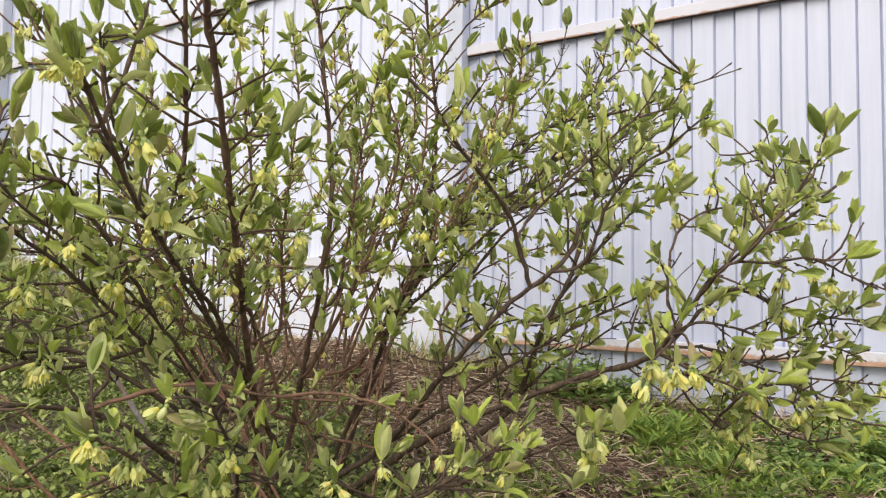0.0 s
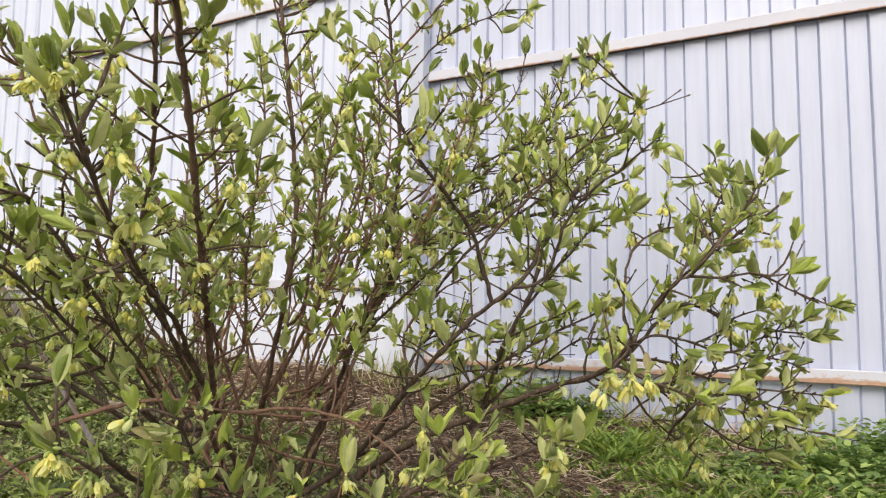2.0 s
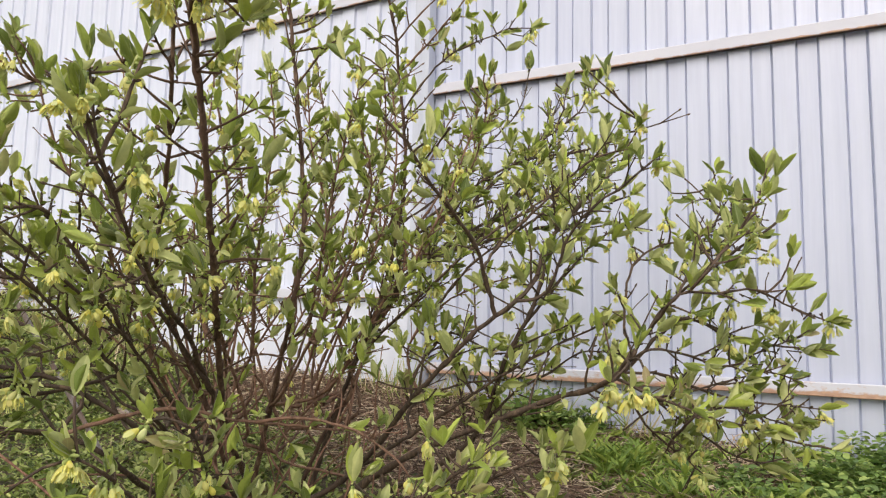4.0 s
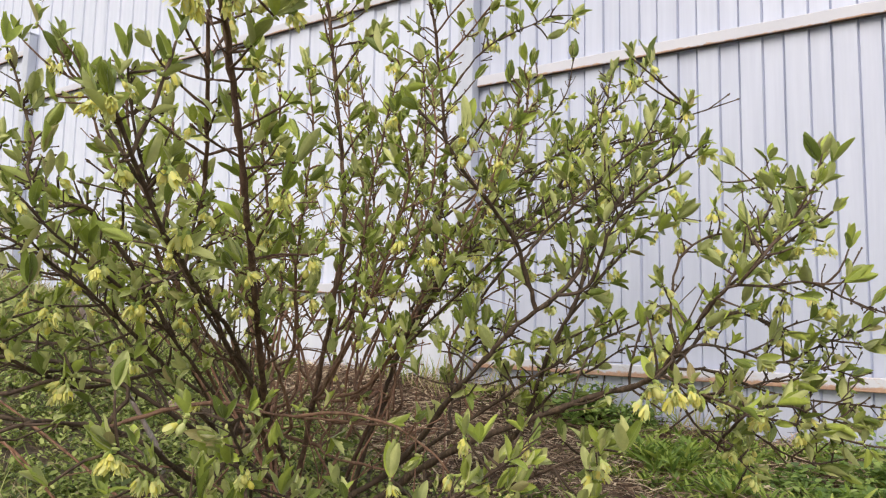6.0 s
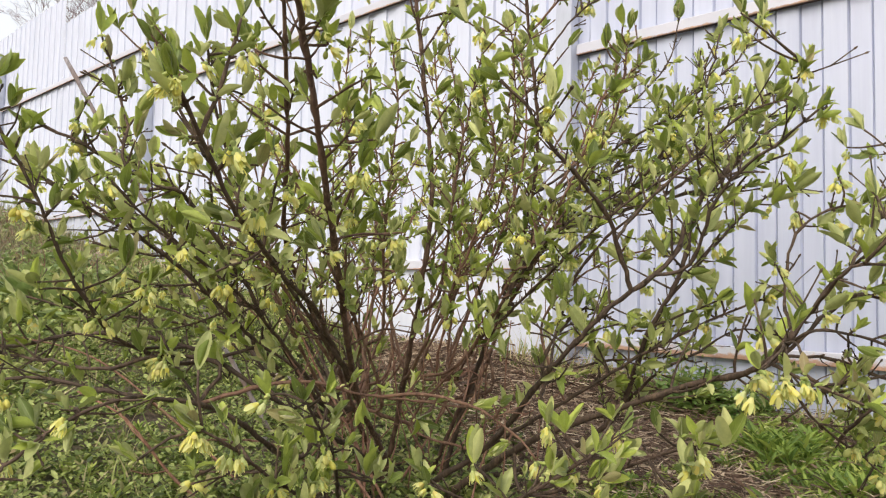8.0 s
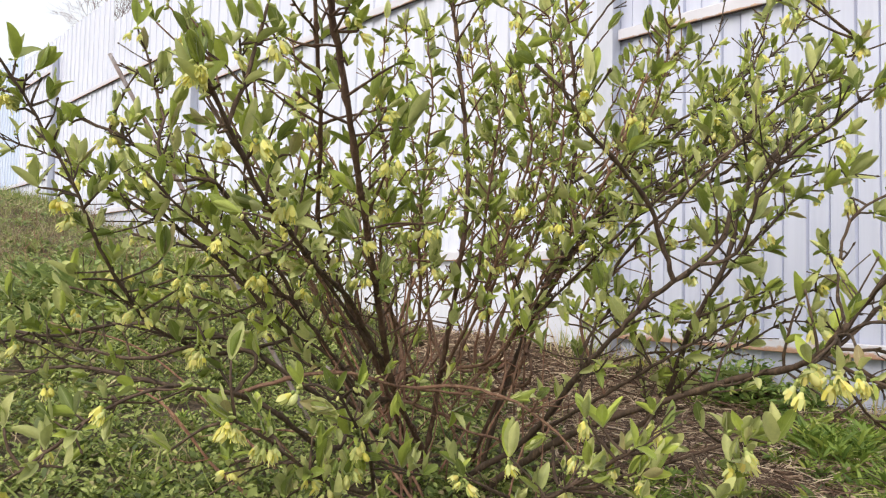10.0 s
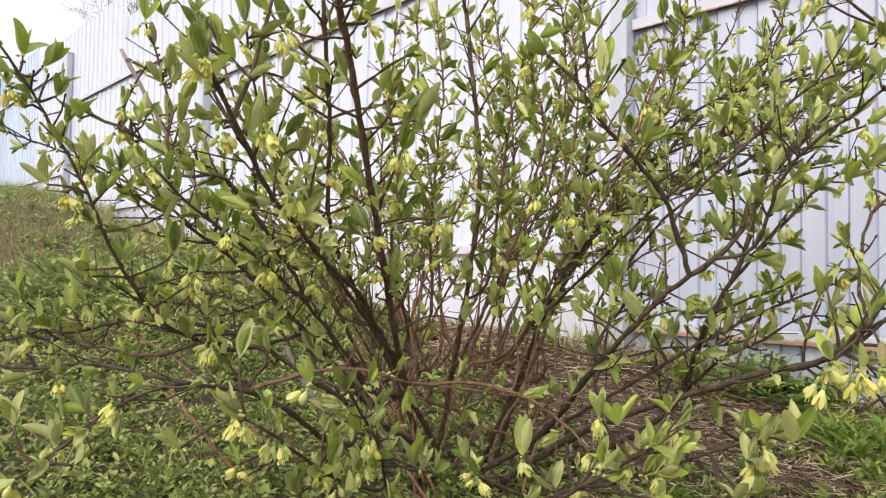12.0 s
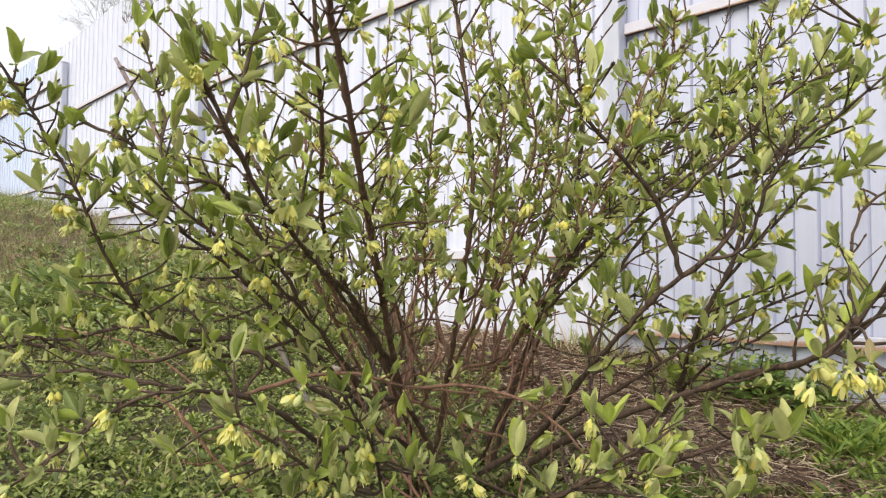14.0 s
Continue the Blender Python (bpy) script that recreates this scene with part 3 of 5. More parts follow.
    leaf_cluster(line[-1], d, 3, rnd.uniform(0.75, 1.1), 0.0 if r0 > 0.0038 else 0.5)
    joints.extend((q, len(stems)) for q in line[n // 4:])
    stems.append(wood)


def spray(x, y, z, size, pairs, bloom):
    """A leafy or flowering tip on a short twig from the stem that passes nearest."""
    tip = Vector((x, y, z))
    q, k = min(joints, key=lambda j: (j[0] - tip).length + 1.0 * max(0.0, j[0].z - z))
    d = (tip - q)
    d = (d.normalized() * 0.5 + Vector((0, 0, 0.8)) + jitter(0.22)).normalized()
    owner[0] = k
    mid = q.lerp(tip, 0.5) + jitter(0.004)
    pts = spline([q, mid, tip], 0.012)
    stems[k].tube(pts, [0.0017 - 0.0006 * i / len(pts) for i in range(len(pts))], 5)
    leaf_cluster(tip, d, pairs, size, 0.0)
    if bloom:
        put_flowers(tip - Vector((0, 0, 0.002)), bloom)


stem(0.0048, 0.0032, 0.45, 1.31, (-0.322, -1.153, 0.083), (-0.259, -1.281, 0.217), (-0.148, -1.420, 0.392), (-0.096, -1.486, 0.486), (-0.059, -1.534, 0.561), (-0.027, -1.584, 0.652), (0.004, -1.617, 0.675), (0.045, -1.645, 0.679))
stem(0.0043, 0.0022, 0.40, 1.31, (-0.375, -1.136, 0.079), (-0.335, -1.245, 0.231), (-0.302, -1.363, 0.384), (-0.237, -1.442, 0.459), (-0.171, -1.489, 0.541), (-0.119, -1.533, 0.624), (-0.082, -1.566, 0.705))
stem(0.0046, 0.0029, 0.42, 1.09, (-0.355, -1.115, 0.080), (-0.296, -1.136, 0.254), (-0.239, -1.158, 0.424), (-0.232, -1.153, 0.552), (-0.246, -1.159, 0.711), (-0.255, -1.175, 0.847), (-0.266, -1.177, 0.925), (-0.262, -1.193, 0.969))
stem(0.0040, 0.0024, 0.42, 1.09, (-0.349, -0.993, 0.050), (-0.275, -0.971, 0.225), (-0.204, -0.951, 0.421), (-0.164, -0.948, 0.590), (-0.149, -0.968, 0.714), (-0.158, -0.985, 0.858), (-0.156, -1.000, 0.920), (-0.160, -1.025, 0.984), (-0.157, -1.047, 1.024))
stem(0.0040, 0.0016, 0.40, 1.30, (-0.334, -1.166, 0.101), (-0.277, -1.257, 0.204), (-0.235, -1.355, 0.302), (-0.192, -1.424, 0.355), (-0.119, -1.525, 0.393), (-0.039, -1.621, 0.431), (-0.001, -1.668, 0.450), (0.016, -1.695, 0.476), (0.026, -1.717, 0.500), (0.038, -1.735, 0.519), (0.046, -1.749, 0.533))
stem(0.0040, 0.0018, 0.45, 1.66, (-0.379, -1.139, 0.079), (-0.345, -1.282, 0.198), (-0.303, -1.408, 0.320), (-0.289, -1.509, 0.441), (-0.300, -1.563, 0.504), (-0.335, -1.609, 0.522), (-0.364, -1.651, 0.551), (-0.391, -1.690, 0.572))
stem(0.0039, 0.0016, 0.45, 1.66, (-0.383, -1.142, 0.069), (-0.361, -1.269, 0.171), (-0.344, -1.401, 0.293), (-0.348, -1.509, 0.390), (-0.367, -1.574, 0.441), (-0.395, -1.633, 0.478), (-0.409, -1.677, 0.507))
stem(0.0026, 0.0014, 0.25, 1.66, (-0.346, -1.515, 0.275), (-0.344, -1.572, 0.294), (-0.339, -1.625, 0.325), (-0.314, -1.689, 0.409), (-0.309, -1.716, 0.467), (-0.308, -1.747, 0.520), (-0.306, -1.776, 0.572), (-0.307, -1.807, 0.613))
stem(0.0023, 0.0014, 0.15, 1.66, (-0.262, -1.584, 0.497), (-0.284, -1.620, 0.495), (-0.306, -1.630, 0.534), (-0.322, -1.619, 0.575), (-0.340, -1.623, 0.612), (-0.357, -1.630, 0.666))
stem(0.0041, 0.0017, 0.50, 1.10, (-0.339, -1.170, 0.078), (-0.282, -1.331, 0.170), (-0.266, -1.432, 0.231), (-0.301, -1.489, 0.278), (-0.345, -1.530, 0.303), (-0.404, -1.571, 0.313), (-0.467, -1.621, 0.310), (-0.525, -1.665, 0.293), (-0.582, -1.712, 0.299), (-0.647, -1.751, 0.313))
stem(0.0039, 0.0016, 0.50, 1.10, (-0.323, -1.197, 0.076), (-0.271, -1.389, 0.140), (-0.237, -1.501, 0.211), (-0.261, -1.541, 0.235), (-0.314, -1.587, 0.242), (-0.377, -1.631, 0.252), (-0.439, -1.676, 0.261), (-0.515, -1.719, 0.249), (-0.572, -1.763, 0.258))
stem(0.0028, 0.0013, 0.40, 1.24, (-0.269, -1.509, 0.278), (-0.310, -1.565, 0.292), (-0.345, -1.628, 0.276), (-0.461, -1.661, 0.281), (-0.579, -1.701, 0.285), (-0.688, -1.736, 0.268))
stem(0.0026, 0.0013, 0.35, 1.38, (-0.226, -1.562, 0.242), (-0.223, -1.632, 0.257), (-0.199, -1.679, 0.259), (-0.210, -1.718, 0.242), (-0.228, -1.763, 0.204), (-0.244, -1.791, 0.180))
stem(0.0033, 0.0016, 0.45, 1.38, (-0.405, -1.094, 0.056), (-0.451, -1.145, 0.159), (-0.515, -1.215, 0.240), (-0.561, -1.306, 0.292), (-0.627, -1.403, 0.317), (-0.717, -1.495, 0.330), (-0.800, -1.581, 0.358))
stem(0.0032, 0.0018, 0.45, 1.38, (-0.380, -1.111, 0.069), (-0.413, -1.177, 0.148), (-0.423, -1.234, 0.230), (-0.414, -1.302, 0.329), (-0.425, -1.346, 0.420), (-0.434, -1.390, 0.517), (-0.434, -1.423, 0.628), (-0.428, -1.437, 0.713))
stem(0.0030, 0.0014, 0.45, 1.38, (-0.446, -1.063, 0.043), (-0.505, -1.100, 0.157), (-0.588, -1.164, 0.319), (-0.665, -1.221, 0.440), (-0.754, -1.287, 0.531), (-0.828, -1.337, 0.589), (-0.879, -1.364, 0.674))
stem(0.0028, 0.0014, 0.45, 1.15, (-0.434, -1.051, 0.044), (-0.504, -1.058, 0.197), (-0.563, -1.057, 0.387), (-0.589, -1.067, 0.598), (-0.587, -1.045, 0.780), (-0.591, -1.030, 0.943))
stem(0.0033, 0.0016, 0.45, 1.15, (-0.423, -1.040, 0.049), (-0.464, -1.019, 0.209), (-0.493, -0.987, 0.388), (-0.517, -0.992, 0.576), (-0.546, -1.002, 0.746), (-0.562, -0.999, 0.932))
stem(0.0029, 0.0013, 0.35, 1.66, (-0.252, -1.305, 0.253), (-0.226, -1.428, 0.369), (-0.198, -1.517, 0.465), (-0.167, -1.575, 0.533), (-0.152, -1.606, 0.600), (-0.146, -1.617, 0.644))
stem(0.0028, 0.0013, 0.35, 1.66, (-0.276, -1.327, 0.203), (-0.241, -1.469, 0.340), (-0.223, -1.569, 0.409), (-0.220, -1.639, 0.456), (-0.219, -1.684, 0.494))
stem(0.0028, 0.0013, 0.35, 1.66, (-0.335, -1.245, 0.240), (-0.373, -1.365, 0.410), (-0.376, -1.444, 0.515), (-0.391, -1.493, 0.609), (-0.397, -1.518, 0.687))
stem(0.0026, 0.0013, 0.35, 1.38, (-0.315, -1.227, 0.277), (-0.255, -1.317, 0.410), (-0.210, -1.347, 0.503), (-0.191, -1.375, 0.583), (-0.185, -1.401, 0.661))
stem(0.0028, 0.0013, 0.35, 1.38, (-0.251, -1.162, 0.260), (-0.133, -1.193, 0.413), (-0.077, -1.212, 0.506), (-0.047, -1.228, 0.586), (-0.049, -1.263, 0.664))
stem(0.0028, 0.0013, 0.35, 1.38, (-0.200, -1.110, 0.261), (-0.075, -1.134, 0.414), (-0.005, -1.125, 0.509), (0.029, -1.109, 0.595), (0.052, -1.090, 0.682))
stem(0.0028, 0.0013, 0.28, 1.38, (-0.222, -0.992, 0.311), (-0.043, -1.031, 0.443), (0.043, -1.020, 0.516), (0.096, -0.968, 0.567), (0.149, -0.917, 0.618))
stem(0.0026, 0.0013, 0.35, 1.49, (-0.279, -1.046, 0.230), (-0.189, -1.038, 0.447), (-0.136, -1.034, 0.576), (-0.117, -1.048, 0.682), (-0.122, -1.058, 0.782))
stem(0.0026, 0.0013, 0.35, 1.49, (-0.326, -1.022, 0.224), (-0.262, -1.039, 0.439), (-0.254, -1.067, 0.575), (-0.266, -1.099, 0.689), (-0.264, -1.118, 0.792))
stem(0.0026, 0.0013, 0.35, 1.49, (-0.265, -1.032, 0.231), (-0.174, -0.977, 0.411), (-0.100, -0.937, 0.536), (-0.053, -0.909, 0.631), (-0.020, -0.895, 0.733), (-0.012, -0.891, 0.818))
stem(0.0033, 0.0016, 0.45, 1.09, (-0.394, -1.039, 0.049), (-0.383, -1.008, 0.217), (-0.353, -0.930, 0.390), (-0.325, -0.869, 0.584), (-0.305, -0.842, 0.735), (-0.303, -0.819, 0.879))
stem(0.0033, 0.0016, 0.45, 1.09, (-0.371, -1.016, 0.050), (-0.358, -0.955, 0.237), (-0.326, -0.875, 0.414), (-0.299, -0.799, 0.567), (-0.248, -0.712, 0.726), (-0.205, -0.649, 0.876))
stem(0.0028, 0.0014, 0.45, 1.09, (-0.344, -1.104, 0.070), (-0.349, -1.088, 0.216), (-0.326, -1.040, 0.307), (-0.306, -0.988, 0.495), (-0.306, -0.982, 0.655), (-0.332, -0.988, 0.809), (-0.342, -1.002, 0.895))
stem(0.0026, 0.0014, 0.45, 1.09, (-0.397, -1.013, 0.044), (-0.438, -0.949, 0.207), (-0.459, -0.894, 0.366), (-0.470, -0.859, 0.574), (-0.424, -0.793, 0.740), (-0.408, -0.755, 0.883))
stem(0.0028, 0.0014, 0.50, 0.72, (-0.323, -1.111, 0.075), (-0.305, -1.184, 0.183), (-0.291, -1.231, 0.279), (-0.289, -1.276, 0.351), (-0.288, -1.322, 0.419), (-0.295, -1.361, 0.509), (-0.312, -1.411, 0.578))
stem(0.0053, 0.0024, 0.48, 1.29, (-0.269, -1.097, 0.046), (-0.183, -1.085, 0.107), (-0.090, -1.109, 0.187), (-0.026, -1.133, 0.255), (0.058, -1.151, 0.331), (0.092, -1.148, 0.365), (0.121, -1.147, 0.386), (0.148, -1.135, 0.409), (0.167, -1.104, 0.445), (0.173, -1.086, 0.492), (0.202, -1.059, 0.539), (0.226, -1.022, 0.584))
stem(0.0033, 0.0018, 0.45, 1.44, (0.121, -1.147, 0.386), (0.117, -1.168, 0.425), (0.115, -1.201, 0.478), (0.105, -1.256, 0.520), (0.094, -1.312, 0.558), (0.081, -1.342, 0.599), (0.066, -1.373, 0.623))
stem(0.0052, 0.0024, 0.40, 1.44, (-0.268, -1.024, 0.022), (-0.098, -0.970, 0.104), (0.008, -0.966, 0.184), (0.053, -0.995, 0.260), (0.082, -1.012, 0.320), (0.114, -1.011, 0.377), (0.132, -0.996, 0.432), (0.143, -0.975, 0.513), (0.171, -0.935, 0.565), (0.202, -0.892, 0.618), (0.231, -0.837, 0.669))
stem(0.0066, 0.0026, 0.60, 0.86, (-0.249, -1.076, 0.027), (-0.091, -1.107, 0.136), (0.017, -1.129, 0.194), (0.182, -1.115, 0.266), (0.229, -1.139, 0.282), (0.269, -1.167, 0.295), (0.303, -1.203, 0.313), (0.327, -1.231, 0.336), (0.338, -1.238, 0.349))
stem(0.0047, 0.0024, 0.40, 1.29, (-0.314, -1.001, 0.058), (-0.222, -0.992, 0.311), (-0.154, -0.973, 0.440), (-0.098, -0.948, 0.495), (-0.036, -0.900, 0.521), (0.023, -0.856, 0.542), (0.078, -0.815, 0.562), (0.150, -0.771, 0.570))
stem(0.0040, 0.0016, 0.36, 1.72, (-0.355, -0.970, 0.035), (-0.283, -0.911, 0.305), (-0.224, -0.831, 0.458), (-0.166, -0.764, 0.570), (-0.083, -0.672, 0.701), (-0.007, -0.587, 0.800), (0.057, -0.526, 0.874), (0.097, -0.489, 0.959))
stem(0.0034, 0.0014, 0.36, 1.72, (-0.357, -1.001, 0.050), (-0.207, -0.981, 0.391), (-0.132, -0.956, 0.537), (-0.048, -0.918, 0.619), (0.048, -0.853, 0.687), (0.127, -0.802, 0.706), (0.197, -0.761, 0.732))
stem(0.0030, 0.0013, 0.32, 1.72, (-0.132, -0.956, 0.537), (-0.054, -0.866, 0.599), (0.006, -0.778, 0.634), (0.091, -0.694, 0.675), (0.204, -0.584, 0.767))
stem(0.0029, 0.0014, 0.32, 1.59, (-0.299, -0.799, 0.567), (-0.218, -0.694, 0.665), (-0.143, -0.596, 0.802), (-0.091, -0.520, 0.906), (-0.072, -0.507, 1.015))
stem(0.0032, 0.0014, 0.40, 1.44, (-0.282, -1.039, 0.042), (-0.163, -1.067, 0.153), (-0.043, -1.061, 0.205), (0.042, -1.050, 0.263), (0.121, -1.029, 0.316), (0.185, -0.981, 0.356), (0.234, -0.961, 0.380))
stem(0.0026, 0.0013, 0.32, 1.29, (-0.203, -1.102, 0.043), (-0.045, -1.158, 0.098), (0.038, -1.217, 0.122), (0.136, -1.220, 0.169), (0.199, -1.215, 0.201), (0.233, -1.210, 0.218))
stem(0.0028, 0.0012, 0.50, 0.78, (-0.281, -1.532, 0.224), (-0.215, -1.467, 0.258), (-0.183, -1.421, 0.258), (-0.151, -1.372, 0.243), (-0.108, -1.300, 0.230), (-0.074, -1.236, 0.220))
stem(0.0025, 0.0011, 0.50, 0.78, (-0.155, -1.348, 0.235), (-0.081, -1.330, 0.247), (-0.028, -1.305, 0.238), (0.009, -1.296, 0.224), (0.044, -1.287, 0.201), (0.063, -1.281, 0.179))
stem(0.0026, 0.0014, 0.30, 1.49, (0.279, -1.093, 0.302), (0.313, -1.095, 0.352), (0.349, -1.086, 0.407), (0.398, -1.073, 0.451), (0.447, -1.063, 0.489), (0.484, -1.044, 0.518))
stem(0.0025, 0.0012, 0.30, 1.37, (0.282, -1.091, 0.302), (0.318, -1.079, 0.345), (0.359, -1.051, 0.386), (0.384, -1.014, 0.383), (0.447, -0.972, 0.358), (0.529, -0.924, 0.347))
stem(0.0026, 0.0012, 0.30, 1.49, (0.286, -1.089, 0.294), (0.329, -1.065, 0.276), (0.378, -1.042, 0.256), (0.432, -1.005, 0.242), (0.493, -0.965, 0.221), (0.542, -0.935, 0.211))
stem(0.0021, 0.0011, 0.30, 1.37, (0.289, -1.088, 0.298), (0.335, -1.052, 0.310), (0.375, -1.018, 0.290), (0.431, -0.979, 0.275), (0.488, -0.942, 0.267), (0.530, -0.914, 0.263))
stem(0.0020, 0.0011, 0.30, 1.37, (0.376, -1.161, 0.415), (0.416, -1.109, 0.421), (0.459, -1.056, 0.427), (0.499, -1.005, 0.406), (0.546, -0.950, 0.388))
stem(0.0020, 0.0011, 0.30, 1.49, (0.410, -1.173, 0.444), (0.439, -1.133, 0.490), (0.460, -1.096, 0.526), (0.469, -1.067, 0.557), (0.473, -1.040, 0.584))
stem(0.0021, 0.0011, 0.30, 1.49, (0.279, -1.035, 0.376), (0.277, -0.994, 0.453), (0.306, -0.962, 0.498), (0.365, -0.911, 0.519), (0.413, -0.870, 0.550), (0.377, -0.857, 0.592), (0.340, -0.845, 0.630))
stem(0.0026, 0.0013, 0.35, 1.49, (0.192, -1.131, 0.421), (0.231, -1.153, 0.496), (0.272, -1.159, 0.538), (0.310, -1.165, 0.561), (0.345, -1.161, 0.590))
stem(0.0023, 0.0013, 0.35, 1.49, (0.111, -1.124, 0.488), (0.180, -1.096, 0.563), (0.240, -1.071, 0.622), (0.285, -1.050, 0.639), (0.308, -1.043, 0.681))
stem(0.0028, 0.0011, 0.24, 1.49, (-0.090, -1.109, 0.187), (-0.042, -1.094, 0.291), (-0.000, -1.055, 0.358), (0.057, -0.995, 0.326), (0.116, -0.936, 0.340))
stem(0.0028, 0.0011, 0.30, 1.49, (-0.090, -1.109, 0.187), (-0.103, -1.015, 0.318), (-0.070, -0.985, 0.392), (-0.018, -0.935, 0.438), (0.053, -0.865, 0.467))
stem(0.0028, 0.0011, 0.24, 1.49, (0.008, -0.966, 0.184), (0.080, -0.969, 0.261), (0.127, -0.923, 0.295), (0.168, -0.883, 0.329), (0.214, -0.836, 0.330))
stem(0.0028, 0.0011, 0.20, 1.49, (-0.163, -1.067, 0.153), (-0.098, -1.005, 0.227), (-0.040, -0.948, 0.265), (0.065, -0.914, 0.281), (0.108, -0.871, 0.299))
stem(0.0019, 0.0010, 0.20, 1.45, (0.282, -1.091, 0.302), (0.332, -1.039, 0.265), (0.386, -0.986, 0.216), (0.441, -0.935, 0.182), (0.491, -0.894, 0.188))
stem(0.0019, 0.0010, 0.20, 1.45, (0.314, -1.099, 0.277), (0.358, -1.055, 0.285), (0.412, -1.010, 0.300), (0.460, -0.970, 0.315), (0.495, -0.921, 0.305))
stem(0.0019, 0.0010, 0.20, 1.45, (0.331, -1.111, 0.346), (0.367, -1.056, 0.339), (0.419, -1.009, 0.323), (0.460, -0.958, 0.346), (0.511, -0.903, 0.367))
stem(0.0019, 0.0010, 0.20, 1.45, (0.361, -1.154, 0.405), (0.385, -1.073, 0.468), (0.399, -0.993, 0.525), (0.423, -0.906, 0.563))
stem(0.0019, 0.0010, 0.20, 1.45, (0.289, -1.088, 0.298), (0.306, -1.063, 0.251), (0.339, -1.037, 0.211), (0.376, -0.984, 0.175))
stem(0.0019, 0.0010, 0.20, 1.45, (0.387, -1.113, 0.263), (0.422, -1.048, 0.270), (0.459, -0.980, 0.252), (0.508, -0.907, 0.232))
stem(0.0028, 0.0011, 0.25, 1.72, (-0.252, -0.952, 0.308), (-0.150, -0.927, 0.471), (-0.099, -0.882, 0.592), (-0.062, -0.851, 0.702), (-0.054, -0.848, 0.811))
stem(0.0028, 0.0011, 0.20, 1.72, (-0.213, -0.848, 0.446), (-0.125, -0.794, 0.585), (-0.045, -0.733, 0.690), (0.020, -0.686, 0.772), (0.062, -0.663, 0.873))
stem(0.0028, 0.0011, 0.20, 1.72, (-0.177, -1.022, 0.390), (-0.068, -0.989, 0.501), (0.019, -0.933, 0.563), (0.096, -0.885, 0.605), (0.161, -0.833, 0.613))
stem(0.0027, 0.0011, 0.25, 1.72, (-0.263, -1.037, 0.370), (-0.188, -1.040, 0.514), (-0.155, -1.040, 0.624), (-0.141, -1.046, 0.724), (-0.134, -1.072, 0.818))
stem(0.0027, 0.0011, 0.25, 1.72, (-0.224, -1.140, 0.370), (-0.176, -1.170, 0.501), (-0.143, -1.185, 0.608), (-0.117, -1.191, 0.686), (-0.104, -1.182, 0.769))
stem(0.0027, 0.0011, 0.25, 1.61, (-0.289, -1.203, 0.314), (-0.250, -1.242, 0.456), (-0.221, -1.261, 0.555), (-0.199, -1.272, 0.652), (-0.204, -1.282, 0.751))
stem(0.0027, 0.0011, 0.16, 1.72, (-0.036, -0.900, 0.521), (0.036, -0.889, 0.603), (0.082, -0.847, 0.686), (0.108, -0.824, 0.760), (0.122, -0.813, 0.833))
stem(0.0027, 0.0011, 0.20, 1.72, (-0.132, -0.956, 0.537), (-0.105, -0.891, 0.641), (-0.085, -0.848, 0.747), (-0.036, -0.774, 0.826))
stem(0.0027, 0.0011, 0.16, 1.72, (0.023, -0.856, 0.542), (0.074, -0.779, 0.605), (0.126, -0.689, 0.700), (0.184, -0.607, 0.816))
stem(0.0027, 0.0011, 0.16, 1.72, (0.114, -1.011, 0.377), (0.165, -0.964, 0.457), (0.204, -0.927, 0.513), (0.249, -0.883, 0.553))
stem(0.0027, 0.0011, 0.20, 1.72, (-0.070, -0.985, 0.392), (-0.014, -0.961, 0.473), (0.039, -0.938, 0.525), (0.076, -0.920, 0.611), (0.083, -0.917, 0.698))
stem(0.0027, 0.0011, 0.20, 2.07, (-0.373, -1.365, 0.410), (-0.427, -1.353, 0.511), (-0.435, -1.339, 0.616), (-0.458, -1.338, 0.714), (-0.471, -1.343, 0.802))
stem(0.0027, 0.0011, 0.20, 2.07, (-0.367, -1.427, 0.366), (-0.412, -1.476, 0.423), (-0.452, -1.519, 0.464), (-0.487, -1.555, 0.488), (-0.515, -1.586, 0.529))
stem(0.0027, 0.0011, 0.20, 2.07, (-0.419, -1.263, 0.309), (-0.458, -1.306, 0.375), (-0.484, -1.336, 0.441), (-0.537, -1.391, 0.477), (-0.563, -1.420, 0.524))
stem(0.0029, 0.0013, 0.45, 1.38, (-0.257, -1.227, 0.048), (-0.189, -1.375, 0.102), (-0.132, -1.491, 0.145), (-0.098, -1.573, 0.198), (-0.078, -1.612, 0.224), (-0.079, -1.642, 0.244))
stem(0.0028, 0.0013, 0.45, 1.15, (-0.197, -1.238, 0.056), (-0.041, -1.297, 0.092), (0.081, -1.361, 0.149), (0.152, -1.377, 0.196), (0.199, -1.388, 0.229))
stem(0.0026, 0.0013, 0.50, 1.26, (-0.250, -1.222, 0.065), (-0.168, -1.354, 0.102), (-0.099, -1.460, 0.178), (-0.048, -1.525, 0.233), (-0.028, -1.563, 0.269))
stem(0.0021, 0.0011, 0.50, 0.90, (-0.159, -0.983, 0.853), (-0.104, -0.971, 0.899), (-0.041, -0.968, 0.960), (-0.007, -0.973, 0.999))
stem(0.0019, 0.0010, 0.40, 0.80, (-0.155, -0.999, 0.918), (-0.119, -0.991, 0.945), (-0.080, -0.986, 0.978), (-0.048, -0.986, 1.007))
